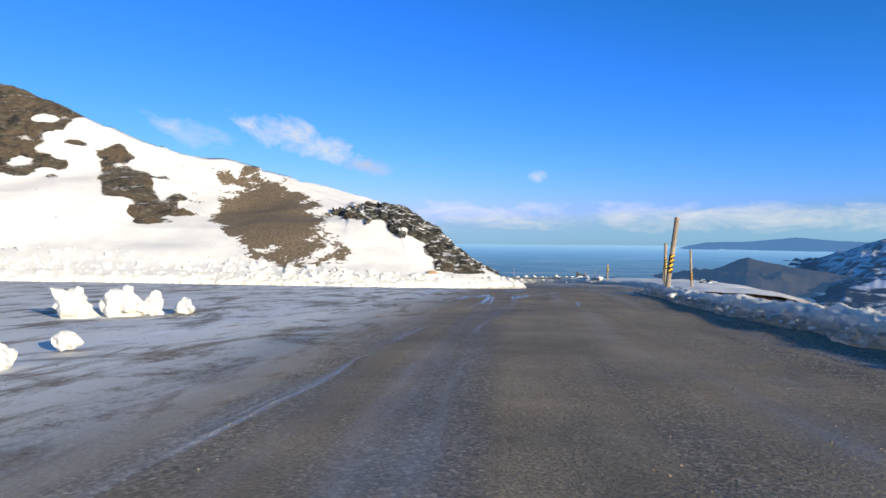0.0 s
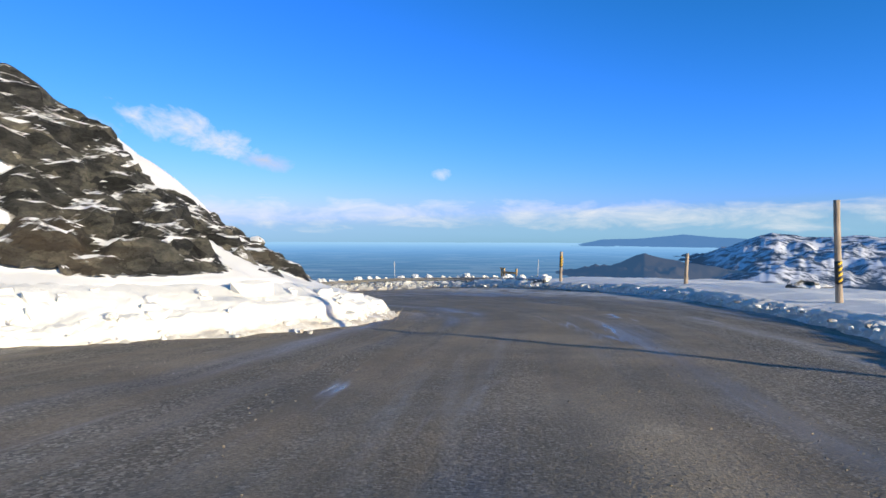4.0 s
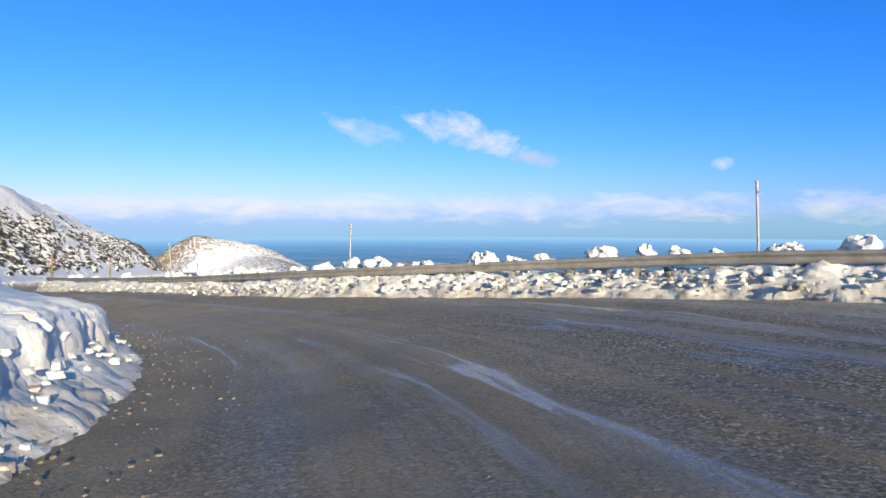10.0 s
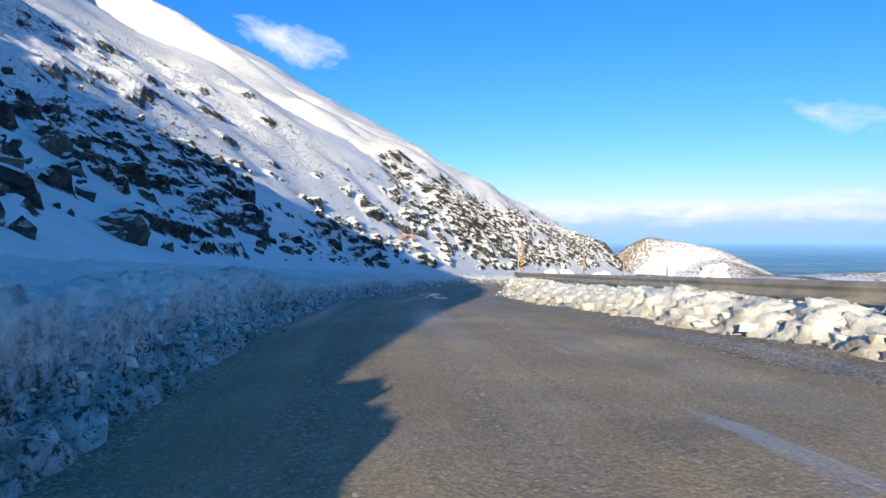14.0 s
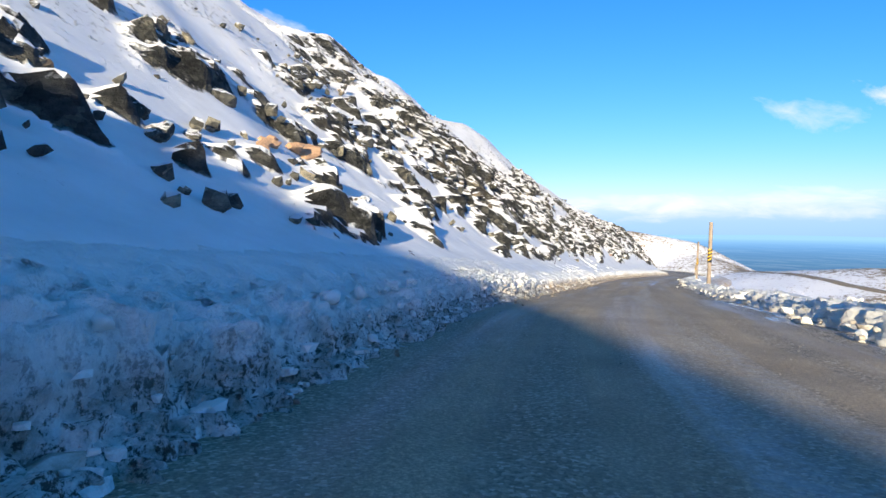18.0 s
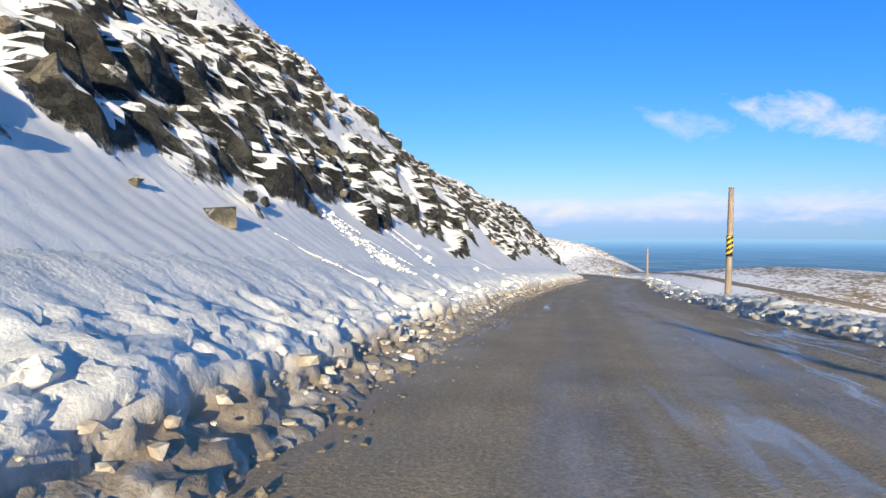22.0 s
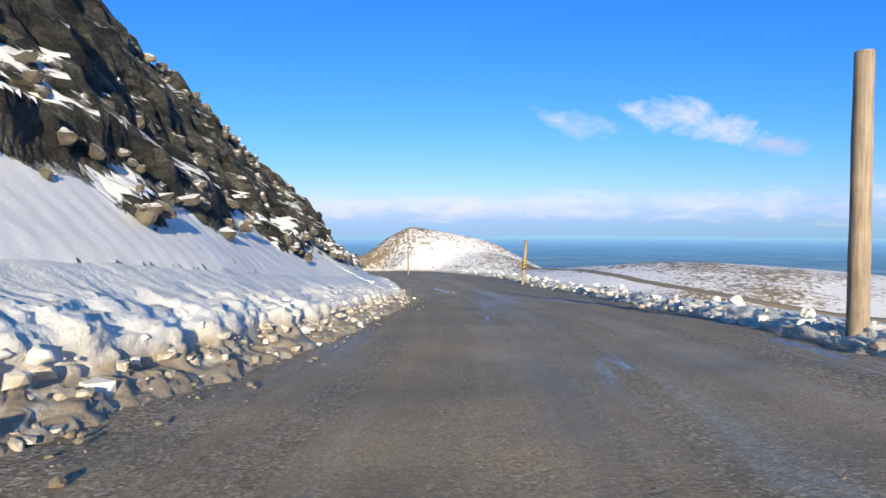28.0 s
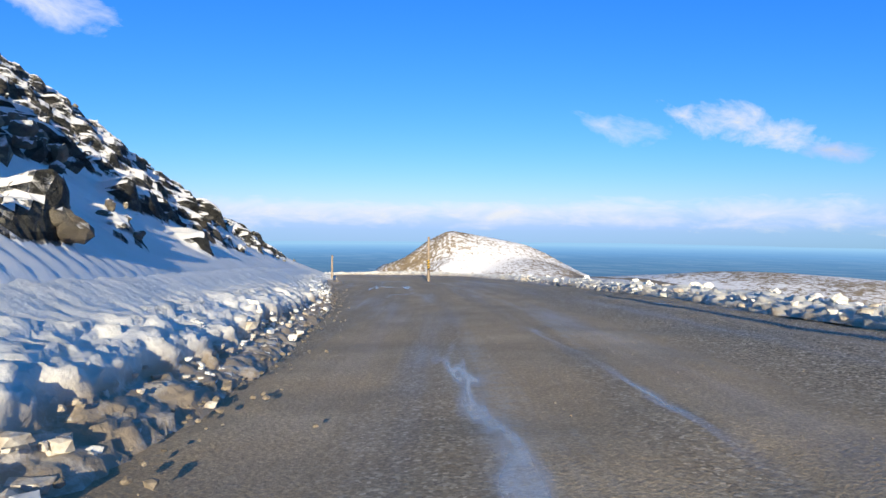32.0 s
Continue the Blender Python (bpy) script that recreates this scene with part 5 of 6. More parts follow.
# ---- marker poles ----
def marker_pole(x, y, z, height, dia=0.30, lean=(0, 0), band=None, label="", seed=0):
    """A weathered snow pole; band: height of the striped sleeve's foot above the snow."""
    root = tagged(new("snow_pole"), label, "pole", "poles along the outer road edge")
    rn = random.Random(seed)
    rings, n = [], 9

    def centre(f):
        bow = 0.02 * math.sin(f * 3.0 + seed)
        return lean[0] * f + bow, lean[1] * f - bow

    for k in range(n):
        f = k / (n - 1)
        rings.append((*centre(f), -0.7 + f * (height + 0.7), dia / 2 * (1.06 - 0.16 * f) * rn.uniform(0.97, 1.03)))
    part("shaft", tube(rings, 14, seed, 0.03), M_WOOD, root, smooth=True)
    part("cap", tube([(*centre(1.0), height - 0.002, dia * 0.46), (*centre(1.0), height + 0.03, dia * 0.42)], 14, seed, 0.06), M_WOOD, root, "split and weathered pole top")
    if band is not None:
        f0 = (band + 0.7) / (height + 0.7)
        f1 = (band + 0.95 + 0.7) / (height + 0.7)
        r = dia / 2 * 1.07
        sleeve = part("marker_sleeve", tube([(*centre(f0 + (f1 - f0) * j / 5), band + 0.19 * j, r) for j in range(6)], 18), M_BLACK, root, "black sleeve with yellow chevron stripes", smooth=True)
        face = math.atan2(-1, 0.75)          # towards traffic coming down the road
        for k in range(4):
            bm = bmesh.new()
            z0 = band + 0.06 + k * 0.235
            cols_, va, vb = 11, [], []
            for j in range(cols_):
                a = face + (j / (cols_ - 1) - 0.5) * 2.5
                zz = z0 + (j / (cols_ - 1)) * 0.20
                ff = (zz + 0.7) / (height + 0.7)
                rr = r + 0.006
                for lst, dz in ((va, 0.0), (vb, 0.105)):
                    zt = min(max(zz + dz, band + 0.01), band + 0.94)
                    lst.append(bm.verts.new((centre(ff)[0] + rr * math.cos(a), centre(ff)[1] + rr * math.sin(a), zt)))
            for j in range(cols_ - 1):
                bm.faces.new((va[j], va[j + 1], vb[j + 1], vb[j]))
            ret = bmesh.ops.extrude_face_region(bm, geom=bm.faces[:])
            bmesh.ops.scale(bm, vec=(0.985, 0.985, 1), verts=[e for e in ret["geom"] if isinstance(e, bmesh.types.BMVert)], space=Matrix.Translation((-centre(f0)[0], -centre(f0)[1], 0)))
            part("yellow_stripe", bm, M_YELLOW, sleeve, smooth=True)
    root.matrix_world = pose(x, y, z)
    return root


P = "tall weathered wooden snow pole with black and yellow chevrons"
Q = "tall weathered wooden snow pole, bare"
POLES = (
    (5.55, 34.0, -1.85, 3.8, 0.26, (0.55, 0.0), 0.95, "leaning " + P), (9.05, 55.6, -3.6, 3.75, 0.26, (0.05, 0.0), 1.6, P),
    (15.05, 74.7, -4.9, 3.95, 0.27, (-0.12, 0.1), 0.5, P), (14.6, 91.2, -6.5, 2.65, 0.26, (0.1, 0), None, "short " + Q),
    (7.97, 102.3, -7.0, 2.8, 0.27, (0, 0), 1.5, P), (-78.2, 140.9, -13.6, 3.15, 0.25, (0.05, 0.0), 1.15, "thick " + P),
    (-110.78, 171.95, -17.5, 4.45, 0.27, (0.1, 0.05), 1.7, P), (-138.68, 203.64, -20.65, 5.0, 0.27, (0.1, 0.15), 1.9, P),
    (-179.75, 256.25, -25.45, 4.75, 0.33, (0.05, 0), None, Q), (-206.0, 282.3, -28.0, 3.3, 0.27, (0.35, 0.1), 1.1, "leaning " + P),
    (-249.6, 311.2, -31.5, 4.3, 0.24, (0, 0), 1.2, P), (-256.1, 304.7, -31.4, 2.4, 0.2, (0.05, 0), None, "short " + Q),
)
for k, (x, y, z, h, dia, lean, band, label) in enumerate(POLES):
    marker_pole(x, y, z, h, dia, lean, band, label, k)


def snow_stake(x, y, z, h, lean, red=False):
    root = tagged(new("snow_stake"), "thin grey snow stake" + (" with a red tip" if red else " standing behind the guard rail"), "stake", "stakes behind the rail")
    part("shaft", tube([(0, 0, -0.6, 0.035), (lean * 0.5, 0, h * 0.5, 0.033), (lean, 0, h, 0.030)], 10), M_STAKE, root, smooth=True)
    part("tip", tube([(lean * 0.8, 0, h * 0.86, 0.037), (lean, 0, h + 0.02, 0.034)], 10), M_RED if red else M_STAKE, root, "red tip" if red else "", smooth=True)
    root.matrix_world = pose(x, y, z)
    return root


for x, y, z, h, lean, red in ((6.2, 104.4, -6.75, 1.75, 0.1, False), (-7.5, 113.8, -7.9, 2.2, -0.1, False), (-21.7, 116.75, -8.9, 2.15, 0.1, False), (-37.5, 122.1, -10.3, 2.45, -0.25, False), (-74.4, 138.2, -13.0, 2.35, 0.0, True)):
    snow_stake(x, y, z, h, lean, red)

# ---- guard rail ----
rail_xy = np.array([(6.5, 102.9), (3.2, 107.3), (-1.6, 110.8), (-7.4, 113.3), (-14, 114.9), (-21.6, 116.15), (-29.5, 118.6), (-37.3, 121.5), (-48, 126.0), (-60, 131.2), (-70, 135.8), (-75.6, 138.6)], float)
ra = np.r_[0, np.cumsum(np.hypot(*np.diff(rail_xy, axis=0).T))]
for _ in range(1):
    t_ = np.arange(0, ra[-1], 1.0)
    m_ = np.gradient(rail_xy, ra, axis=0)
    k_ = np.clip(np.searchsorted(ra, t_, side="right") - 1, 0, len(ra) - 2)
    hh = (ra[k_ + 1] - ra[k_])[:, None]
    u_ = ((t_ - ra[k_]) / hh[:, 0])[:, None]
    rail = (2 * u_**3 - 3 * u_**2 + 1) * rail_xy[k_] + (u_**3 - 2 * u_**2 + u_) * hh * m_[k_] + (3 * u_**2 - 2 * u_**3) * rail_xy[k_ + 1] + (u_**3 - u_**2) * hh * m_[k_ + 1]
RAIL_TOP = ((6.5, -6.62), (-1.6, -7.12), (-7.4, -7.42), (-21.6, -8.48), (-37.3, -9.82), (-75.6, -12.62))
rail_z = np.interp(-rail[:, 0], [-a for a, _ in RAIL_TOP], [b for _, b in RAIL_TOP])
rd = np.gradient(rail, axis=0)
rd /= np.linalg.norm(rd, axis=1)[:, None]
to_road = np.stack([-rd[:, 1], rd[:, 0]], 1)
root = tagged(new("guard_rail"), "galvanised steel guard rail along the outside of the bend", "guard rail")
W_BEAM = ((0.0, 0.0), (0.035, -0.012), (0.075, -0.05), (0.08, -0.085), (0.035, -0.13), (0.02, -0.156), (0.035, -0.182), (0.08, -0.227), (0.075, -0.262), (0.035, -0.30), (0.0, -0.312))
for a in range(0, len(rail) - 1, 4):
    b = min(a + 4, len(rail) - 1)
    bm, rows_ = bmesh.new(), []
    lap = 0.006 if (a // 4) % 2 else 0.0
    for k in range(a, b + 1):
        rows_.append([bm.verts.new((*(rail[k] + to_road[k] * (o + lap)), rail_z[k] + dz)) for o, dz in W_BEAM] + [bm.verts.new((*(rail[k] + to_road[k] * (o + lap - 0.008)), rail_z[k] + dz)) for o, dz in W_BEAM[::-1]])
    m_n = len(rows_[0])
    for r0, r1 in zip(rows_, rows_[1:]):
        for k in range(m_n):
            bm.faces.new((r0[k], r0[(k + 1) % m_n], r1[(k + 1) % m_n], r1[k]))
    bm.faces.new(rows_[0][::-1])
    bm.faces.new(rows_[-1])
    bmesh.ops.recalc_face_normals(bm, faces=bm.faces[:])
    part("beam", bm, M_STEEL, root)
for k in range(1, len(rail), 2):
    bm = box(-0.075, 0.075, -0.2, -0.02, -1.6, -0.01)
    bmesh.ops.transform(bm, matrix=Matrix.Translation((rail[k][0], rail[k][1], rail_z[k])) @ Matrix.Rotation(math.atan2(rd[k][1], rd[k][0]), 4, "Z"), verts=bm.verts[:])
    bmesh.ops.recalc_face_normals(bm, faces=bm.faces[:])
    part("post", bm, M_STEEL, root)
for end, way_ in ((0, -1), (len(rail) - 1, 1)):
    bm = bmesh.new()
    prev = None
    for j in range(7):                         # the rolled end wing
        ang = j / 6 * 2.4
        ex = rail[end] + way_ * rd[end] * (0.18 * math.sin(ang) + 0.02) - to_road[end] * (0.18 - 0.18 * math.cos(ang)) + to_road[end] * 0.06
        cur = [bm.verts.new((ex[0], ex[1], rail_z[end] + 0.01)), bm.verts.new((ex[0], ex[1], rail_z[end] - 0.33))]
        if prev:
            bm.faces.new((prev[0], prev[1], cur[1], cur[0]))
        prev = cur
    bmesh.ops.solidify(bm, geom=bm.faces[:], thickness=0.01)
    part("end_wing", bm, M_STEEL, root, smooth=True)

# ---- timber frame at the lookout ----
root = tagged(new("timber_frame"), "low new timber frame of posts and a rail at the lookout", "timber frame")
for x in (-0.92, -0.62, 0.92):
    part("post", box(x - 0.07, x + 0.07, -0.07, 0.07, -0.9, 1.32 if x > -0.9 else 1.22, 0.012), M_TIMBER, root)
part("rail", box(-0.75, 1.05, -0.125, -0.075, 0.75, 0.97, 0.01), M_TIMBER, root)
part("cap_rail", box(-1.15, -0.5, -0.09, 0.09, 1.225, 1.32, 0.01), M_TIMBER, root)
root.matrix_world = pose(4.2, 111.2, -7.5, 0, 0, -42)

# ---- boulders ----
def rock_mesh(name, seed, material, subdiv=3):
    """A broken block: many fracture planes, worn edges, bedding and grain."""
    rg = np.random.RandomState(seed)
    nrm = rg.normal(size=(15, 3))
    nrm /= np.linalg.norm(nrm, axis=1)[:, None]
    nrm = np.vstack([nrm, (0.1, 0, 1), (0, 0.1, -1)])
    dist = np.r_[rg.uniform(0.62, 1.0, 15), 0.52, 0.6]
    bm = bmesh.new()
    bmesh.ops.create_icosphere(bm, subdivisions=subdiv, radius=1)
    u = np.array([p.co for p in bm.verts])
    r = (np.clip(u @ nrm.T / dist, 0, None) ** 28).sum(1) ** (-1 / 28)
    v = u * np.minimum(r, 1.3)[:, None]
    bed = v[:, 2] * 4.2 + 0.5 * fbm(v * 1.7 + seed, 3, seed)
    crack = np.abs((bed % 1.0) - 0.5) * 2
    d1, d2, _ = cells(v * 2.1 + seed * 3.1, seed)
    v = v * (1 + 0.07 * step(0.0, 0.3, crack) - 0.12 * step(0.12, 0.0, d2 - d1) + 0.10 * fbm(v * 3.4 + seed, 4, seed + 9))[:, None]
    for p, co in zip(bm.verts, v):
        p.co = co
    me = bpy.data.meshes.new(name)
    bm.to_mesh(me)
    bm.free()
    me.materials.append(material)
    return me


stone_meshes = [rock_mesh("boulder", 60 + k, M_STONE) for k in range(9)]
ob = tagged(new("boulder", stone_meshes[0]), "brown weathered boulder on the snow shelf", "boulder")
ob.matrix_world = pose(19.5, 84.5, -5.9, 5, 8, 40) @ Matrix.Diagonal((1.5, 1.3, 1.25, 1))

def scatter(count, accept, seed, s0=-999, s1=999, first_=120, proud=0.0):
    """Places on the hillside: plan, height, slope normal's heading, for which accept(s, h, rock, e) says yes."""
    rg = np.random.RandomState(seed)
    k = np.arange(len(yard) + first_, len(foot) - 130)
    k = rg.choice(k[(foot_s[k] > s0) & (foot_s[k] < s1)], count)
    e = rg.uniform(2.2, 24, count)
    xy = foot[k] + np.c_[-foot_dir[k][:, 1], foot_dir[k][:, 0]] * e[:, None] + rg.uniform(-0.5, 0.5, (count, 2))
    i, e, s, zb, h, rock, scree, n1 = hill_height(xy)
    ok = accept(s, h, rock, e) & (e > 2)
    ok &= rg.rand(count) < 0.9
    xy = xy - np.c_[-foot_dir[i][:, 1], foot_dir[i][:, 0]] * proud * (rock[:, None] > 0.3)
    return [(x, y, z) for (x, y), z in zip(xy[ok], (zb + h)[ok])]


def place_boulder(x, y, z, size, label, group):
    ob = tagged(new("boulder", rnd.choice(stone_meshes)), label, "boulder", group)
    ob.matrix_world = pose(x, y, z, 24 + rnd.gauss(0, 14), 32 + rnd.gauss(0, 14), rnd.gauss(20, 30)) @ Matrix.Diagonal((size * rnd.uniform(1.0, 1.7), size * rnd.uniform(0.8, 1.2), size * rnd.uniform(0.6, 1.0), 1))


SHADED = ("dark rock poking out of the shaded snow slope", "rocks in the shaded slope")
for x, y, z in scatter(2600, lambda s, h, r, e: (s > 134) & (s < 166) & (h > 2.2) & (h < 12) & (r > 0.4), 3)[:60]:
    place_boulder(x, y, z - 0.02, rnd.choice((0.16, 0.22, 0.32, 0.44, 0.6)) * rnd.uniform(0.8, 1.25), *SHADED)
for x, y, z in scatter(5000, lambda s, h, r, e: (s > 166) & (s < 204) & (h > 1.7) & (h < 8.5) & (r > 0.25), 23)[:125]:
    place_boulder(x, y, z - 0.03, rnd.choice((0.09, 0.12, 0.17, 0.24, 0.34)) * rnd.uniform(0.8, 1.25), *SHADED)


def dipping():
    """Beds of rock dip one way; each block strays a little."""
    m = pose(0, 0, 0, 24 + rnd.gauss(0, 14), 32 + rnd.gauss(0, 14), rnd.gauss(20, 30))
    return np.array(m.to_3x3()).T


crag_meshes = [rock_mesh("crag_block", 110 + k, M_STONE, 3) for k in range(7)]
spots = [(x, y, z - 0.15, rnd.choice((0.2, 0.28, 0.36, 0.46, 0.6)) * rnd.uniform(0.8, 1.2)) for x, y, z in scatter(9000, lambda s, h, r, e: (s > 212) & (r > 0.5) & (h < 24) & (s < 392) & (e > 7.0), 14, -999, 999, 120, 0.25)[:130]]
spots += [(x, y, z - 0.08, rnd.choice((0.3, 0.4, 0.55)) * rnd.uniform(0.8, 1.3)) for x, y, z in scatter(9000, lambda s, h, r, e: (s > 200) & (s < 216) & (r > 0.6) & (h < 18), 15)[:14]]
spots += [(x, y, z - 0.05, rnd.choice((0.12, 0.16, 0.22, 0.3)) * rnd.uniform(0.8, 1.3)) for x, y, z in scatter(9000, lambda s, h, r, e: (s > 338) & (s < 384) & (h > 1.5) & (h < 12) & (r > 0.3), 16)[:200]]
sharp = [chunk_mesh("angular_block", 140 + k, M_STONE, 2, 7) for k in range(9)]
edgy = []
for s0, s1, most, seed in ((214, 256, 150, 44), (256, 338, 120, 45), (338, 386, 1250, 46)):
    edgy += [(x, y, z + 0.16, rnd.choice((0.16, 0.22, 0.29, 0.38, 0.5)) * rnd.uniform(0.8, 1.2) * (0.65 if s1 < 360 else 0.52)) for x, y, z in scatter(9000, lambda s, h, r, e: (r > 0.45) & (h > 1.2) & (h < 17), seed, s0, s1, 120, 0.3)[:most]]
edgy += [(x, y, z + 0.02, rnd.choice((0.15, 0.22, 0.3, 0.4, 0.5)) * rnd.uniform(0.8, 1.2)) for x, y, z in scatter(3000, lambda s, h, r, e: (r > 0.35) & (h > 1.0) & (h < 14), 47, 45, 93, -70, 0.2)[:110]]
tanned = [p for p in edgy if p[1] - p[0] > 434]
edgy = [p for p in edgy if p[1] - p[0] <= 434]
joined_clods("tan_blocks", tanned, M_TANSTONE, "tan weathered rock blocks of the last crag", sharp, "rocks", False, dipping)
joined_clods("angular_blocks", edgy, M_STONE, "angular broken rock blocks on the face of the crags", sharp, "rocks", False, dipping)
joined_clods("crag_blocks", spots, M_STONE, "grey broken rock blocks of the snowy crags", crag_meshes, "rocks", False, dipping)
spots = [(x, y, z + 0.03, rnd.choice((0.12, 0.17, 0.24, 0.34)) * rnd.uniform(0.7, 1.3)) for x, y, z in scatter(7500, lambda s, h, r, e: (s > 130) & (h > 1.9) & (h < 20) & ((r > 0.2) | ((h < 6) & (s < 205)) | ((h > 3.0) & (s > 322))), 5)[:2300]]
joined_clods("loose_stones", spots, M_STONE, "small loose stones sticking out of the snow", [chunk_mesh("stone", 80 + k, M_STONE) for k in range(5)], "stones", False, dipping)

# big snow lumps: left in the yard, on the rail berm and along the bank tops
for x, y, z, s, text in ((-12.6, 14.7, -0.95, 0.75, "large dirty snow lump on the icy yard"), (-11.7, 15.3, -0.95, 0.55, "large dirty snow lump on the icy yard"), (-11.0, 15.6, -0.95, 0.42, "rough snow lump on the icy yard"), (-10.2, 16.0, -0.95, 0.33, "rough snow lump on the icy yard"), (-7.0, 6.9, -0.38, 0.28, "small snow lump on the icy yard"), (-7.5, 8.6, -0.48, 0.2, "small snow lump on the icy yard"), (-13.6, 19.5, -1.2, 0.35, "rough snow lump on the icy yard"), (-14.5, 12.5, -0.8, 0.4, "rough snow lump on the icy yard"), (-16.5, 22, -1.2, 0.3, "rough snow lump on the icy yard")):
    drop_clod(x, y, z, s, text, "lumps on the yard")
for k in range(1, len(rail) - 1):
    for _ in range(2):
        if rnd.random() < (0.85 if rail[k][0] > -36 else 0.12):
            q = rail[k] - to_road[k] * rnd.uniform(0.4, 0.95) + rd[k] * rnd.uniform(-0.5, 0.5)
            drop_clod(q[0], q[1], rail_z[k] - rnd.uniform(0.05, 0.25), rnd.choice((0.2, 0.25, 0.32, 0.45)) * rnd.uniform(0.8, 1.2), "white snow lump heaped behind the guard rail", "lumps behind the rail")
for k in range(140, len(foot) - 150, 3):
    if rnd.random() < 0.4:
        nin = np.array((-foot_dir[k][1], foot_dir[k][0]))
        q = foot[k] + nin * rnd.uniform(0.1, 0.45)
        drop_clod(q[0], q[1], foot_z[k] + BANK_H[k] * 1.0, rnd.choice((0.09, 0.12, 0.15, 0.2)) * rnd.uniform(0.8, 1.2), "snow lump on top of the ploughed bank", "lumps on the bank")
for s1 in np.arange(186, 430, 2.4):
    s2 = s1 + rnd.uniform(-1, 1)
    x, y, z = road_point(s2, float(along(RIGHT, s2)) + rnd.uniform(0.2, 1.2))
    drop_clod(x, y, z + 0.2, rnd.choice((0.10, 0.13, 0.17, 0.24)) * rnd.uniform(0.8, 1.2), "snow lump on the outer berm", "lumps on the berm")

# snow heaped below the rail
c, z, d, _ = resample(rail, rail_z, 0.14)
bank("snow_berm", c, z - 0.78, np.stack([d[:, 1], -d[:, 0]], 1), ((-1.0, -0.7), (-0.75, -0.22), (-0.55, -0.02), (-0.38, 0.12), (-0.2, 0.26), (0.0, 0.38), (0.35, 0.46), (0.8, 0.42), (1.4, 0.25), (2.2, -0.2), (3.2, -1.0)), "broken dirty snow heaped up along the guard rail", 0.26, None, 0.35, 33)
spots = []
for k in range(len(rail)):
    for _ in range(28):
        u_ = abs(rnd.gauss(0, 0.5))
        q = rail[k] + to_road[k] * (u_ - 0.15) + rd[k] * rnd.uniform(-0.5, 0.5)
        spots.append((q[0], q[1], rail_z[k] - 0.36 - 0.36 * min(u_, 1.0) - 0.12 * rnd.random(), rnd.choice((0.03, 0.05, 0.07, 0.09, 0.13)) * rnd.uniform(0.7, 1.2)))
joined_clods("rail_grit", spots[::2], M_EARTH, "brown frozen earth and grit under the guard rail", small_clods)
joined_clods("rail_rubble", spots[1::2], M_RUBBLE, "dirty broken snow heaped up under the guard rail", small_clods)


# snowballs that rolled down the apron, and their trail
def settle(spots_):
    """Lays many spots on the hillside at once; their third number is the height over it."""
    _, _, _, zb_, h_, *_ = hill_height(np.array([p[:2] for p in spots_], float))
    return [(x, y, dz + z, size) for (x, y, dz, size), z in zip(spots_, zb_ + h_)]


def on_hill(x, y):
    _, e_, _, zb_, h_, *_ = hill_height(np.array([(x, y)], float))
    return float(zb_[0] + h_[0])


spots = []
for (x0, y0), (x1, y1) in (((-147.6, 187.0), (-141.0, 188.55)), ((-147.3, 187.2), (-140.9, 188.75)), ((-144.6, 188.35), (-143.2, 189.55))):
    for f in np.arange(0, 1, 0.006):
        x, y = x0 + (x1 - x0) * f + rnd.gauss(0, 0.03), y0 + (y1 - y0) * f + 0.12 * math.sin(f * 9) + rnd.gauss(0, 0.03)
        spots.append((x, y, 0.01, rnd.uniform(0.02, 0.045)))
for s_ in (226.5, 230.0, 231.2, 233.5, 236.5, 239.0, 242.0, 252.0, 258.5, 274.0, 300.0, 354.0):
    k = int(np.argmin(np.abs(foot_s - s_)))
    nin = np.array((-foot_dir[k][1], foot_dir[k][0]))
    top_, run_ = rnd.uniform(2.6, 3.8), rnd.uniform(0.9, 1.5)
    for f in np.arange(0, 1, 0.012):
        q = foot[k] + nin * (top_ + (0.9 - top_) * f) + foot_dir[k] * run_ * f + np.array((rnd.gauss(0, 0.02), rnd.gauss(0, 0.02)))
        spots.append((q[0], q[1], 0.0, rnd.uniform(0.02, 0.045)))
    drop_clod(q[0], q[1], on_hill(*q), rnd.uniform(0.09, 0.14), "white snowball stopped on the smooth snow apron", "snowballs on the apron")
joined_clods("snowball_trail", settle(spots), M_SNOW, "trail of small rolled snowballs down the smooth apron", small_clods)
# debris of a small slide below the crag
spots = []
for _ in range(420):
    f, o = rnd.random(), rnd.gauss(0, 0.42)
    x, y = -140.2 + 3.2 * f + 0.6 * o, 182.6 + 2.6 * f - 0.75 * o
    spots.append((x, y, 0.01, rnd.choice((0.03, 0.05, 0.07, 0.10)) * rnd.uniform(0.7, 1.3)))
joined_clods("slide_debris", settle(spots), M_SNOW, "strip of white broken snow slid down from the crag", small_clods)
for x, y, size in ((-143.15, 189.65, 0.16), (-141.6, 189.0, 0.17), (-145.2, 194.2, 0.15)):
    drop_clod(x, y, on_hill(x, y), size, "white snowball stopped on the smooth snow apron", "snowballs on the apron")

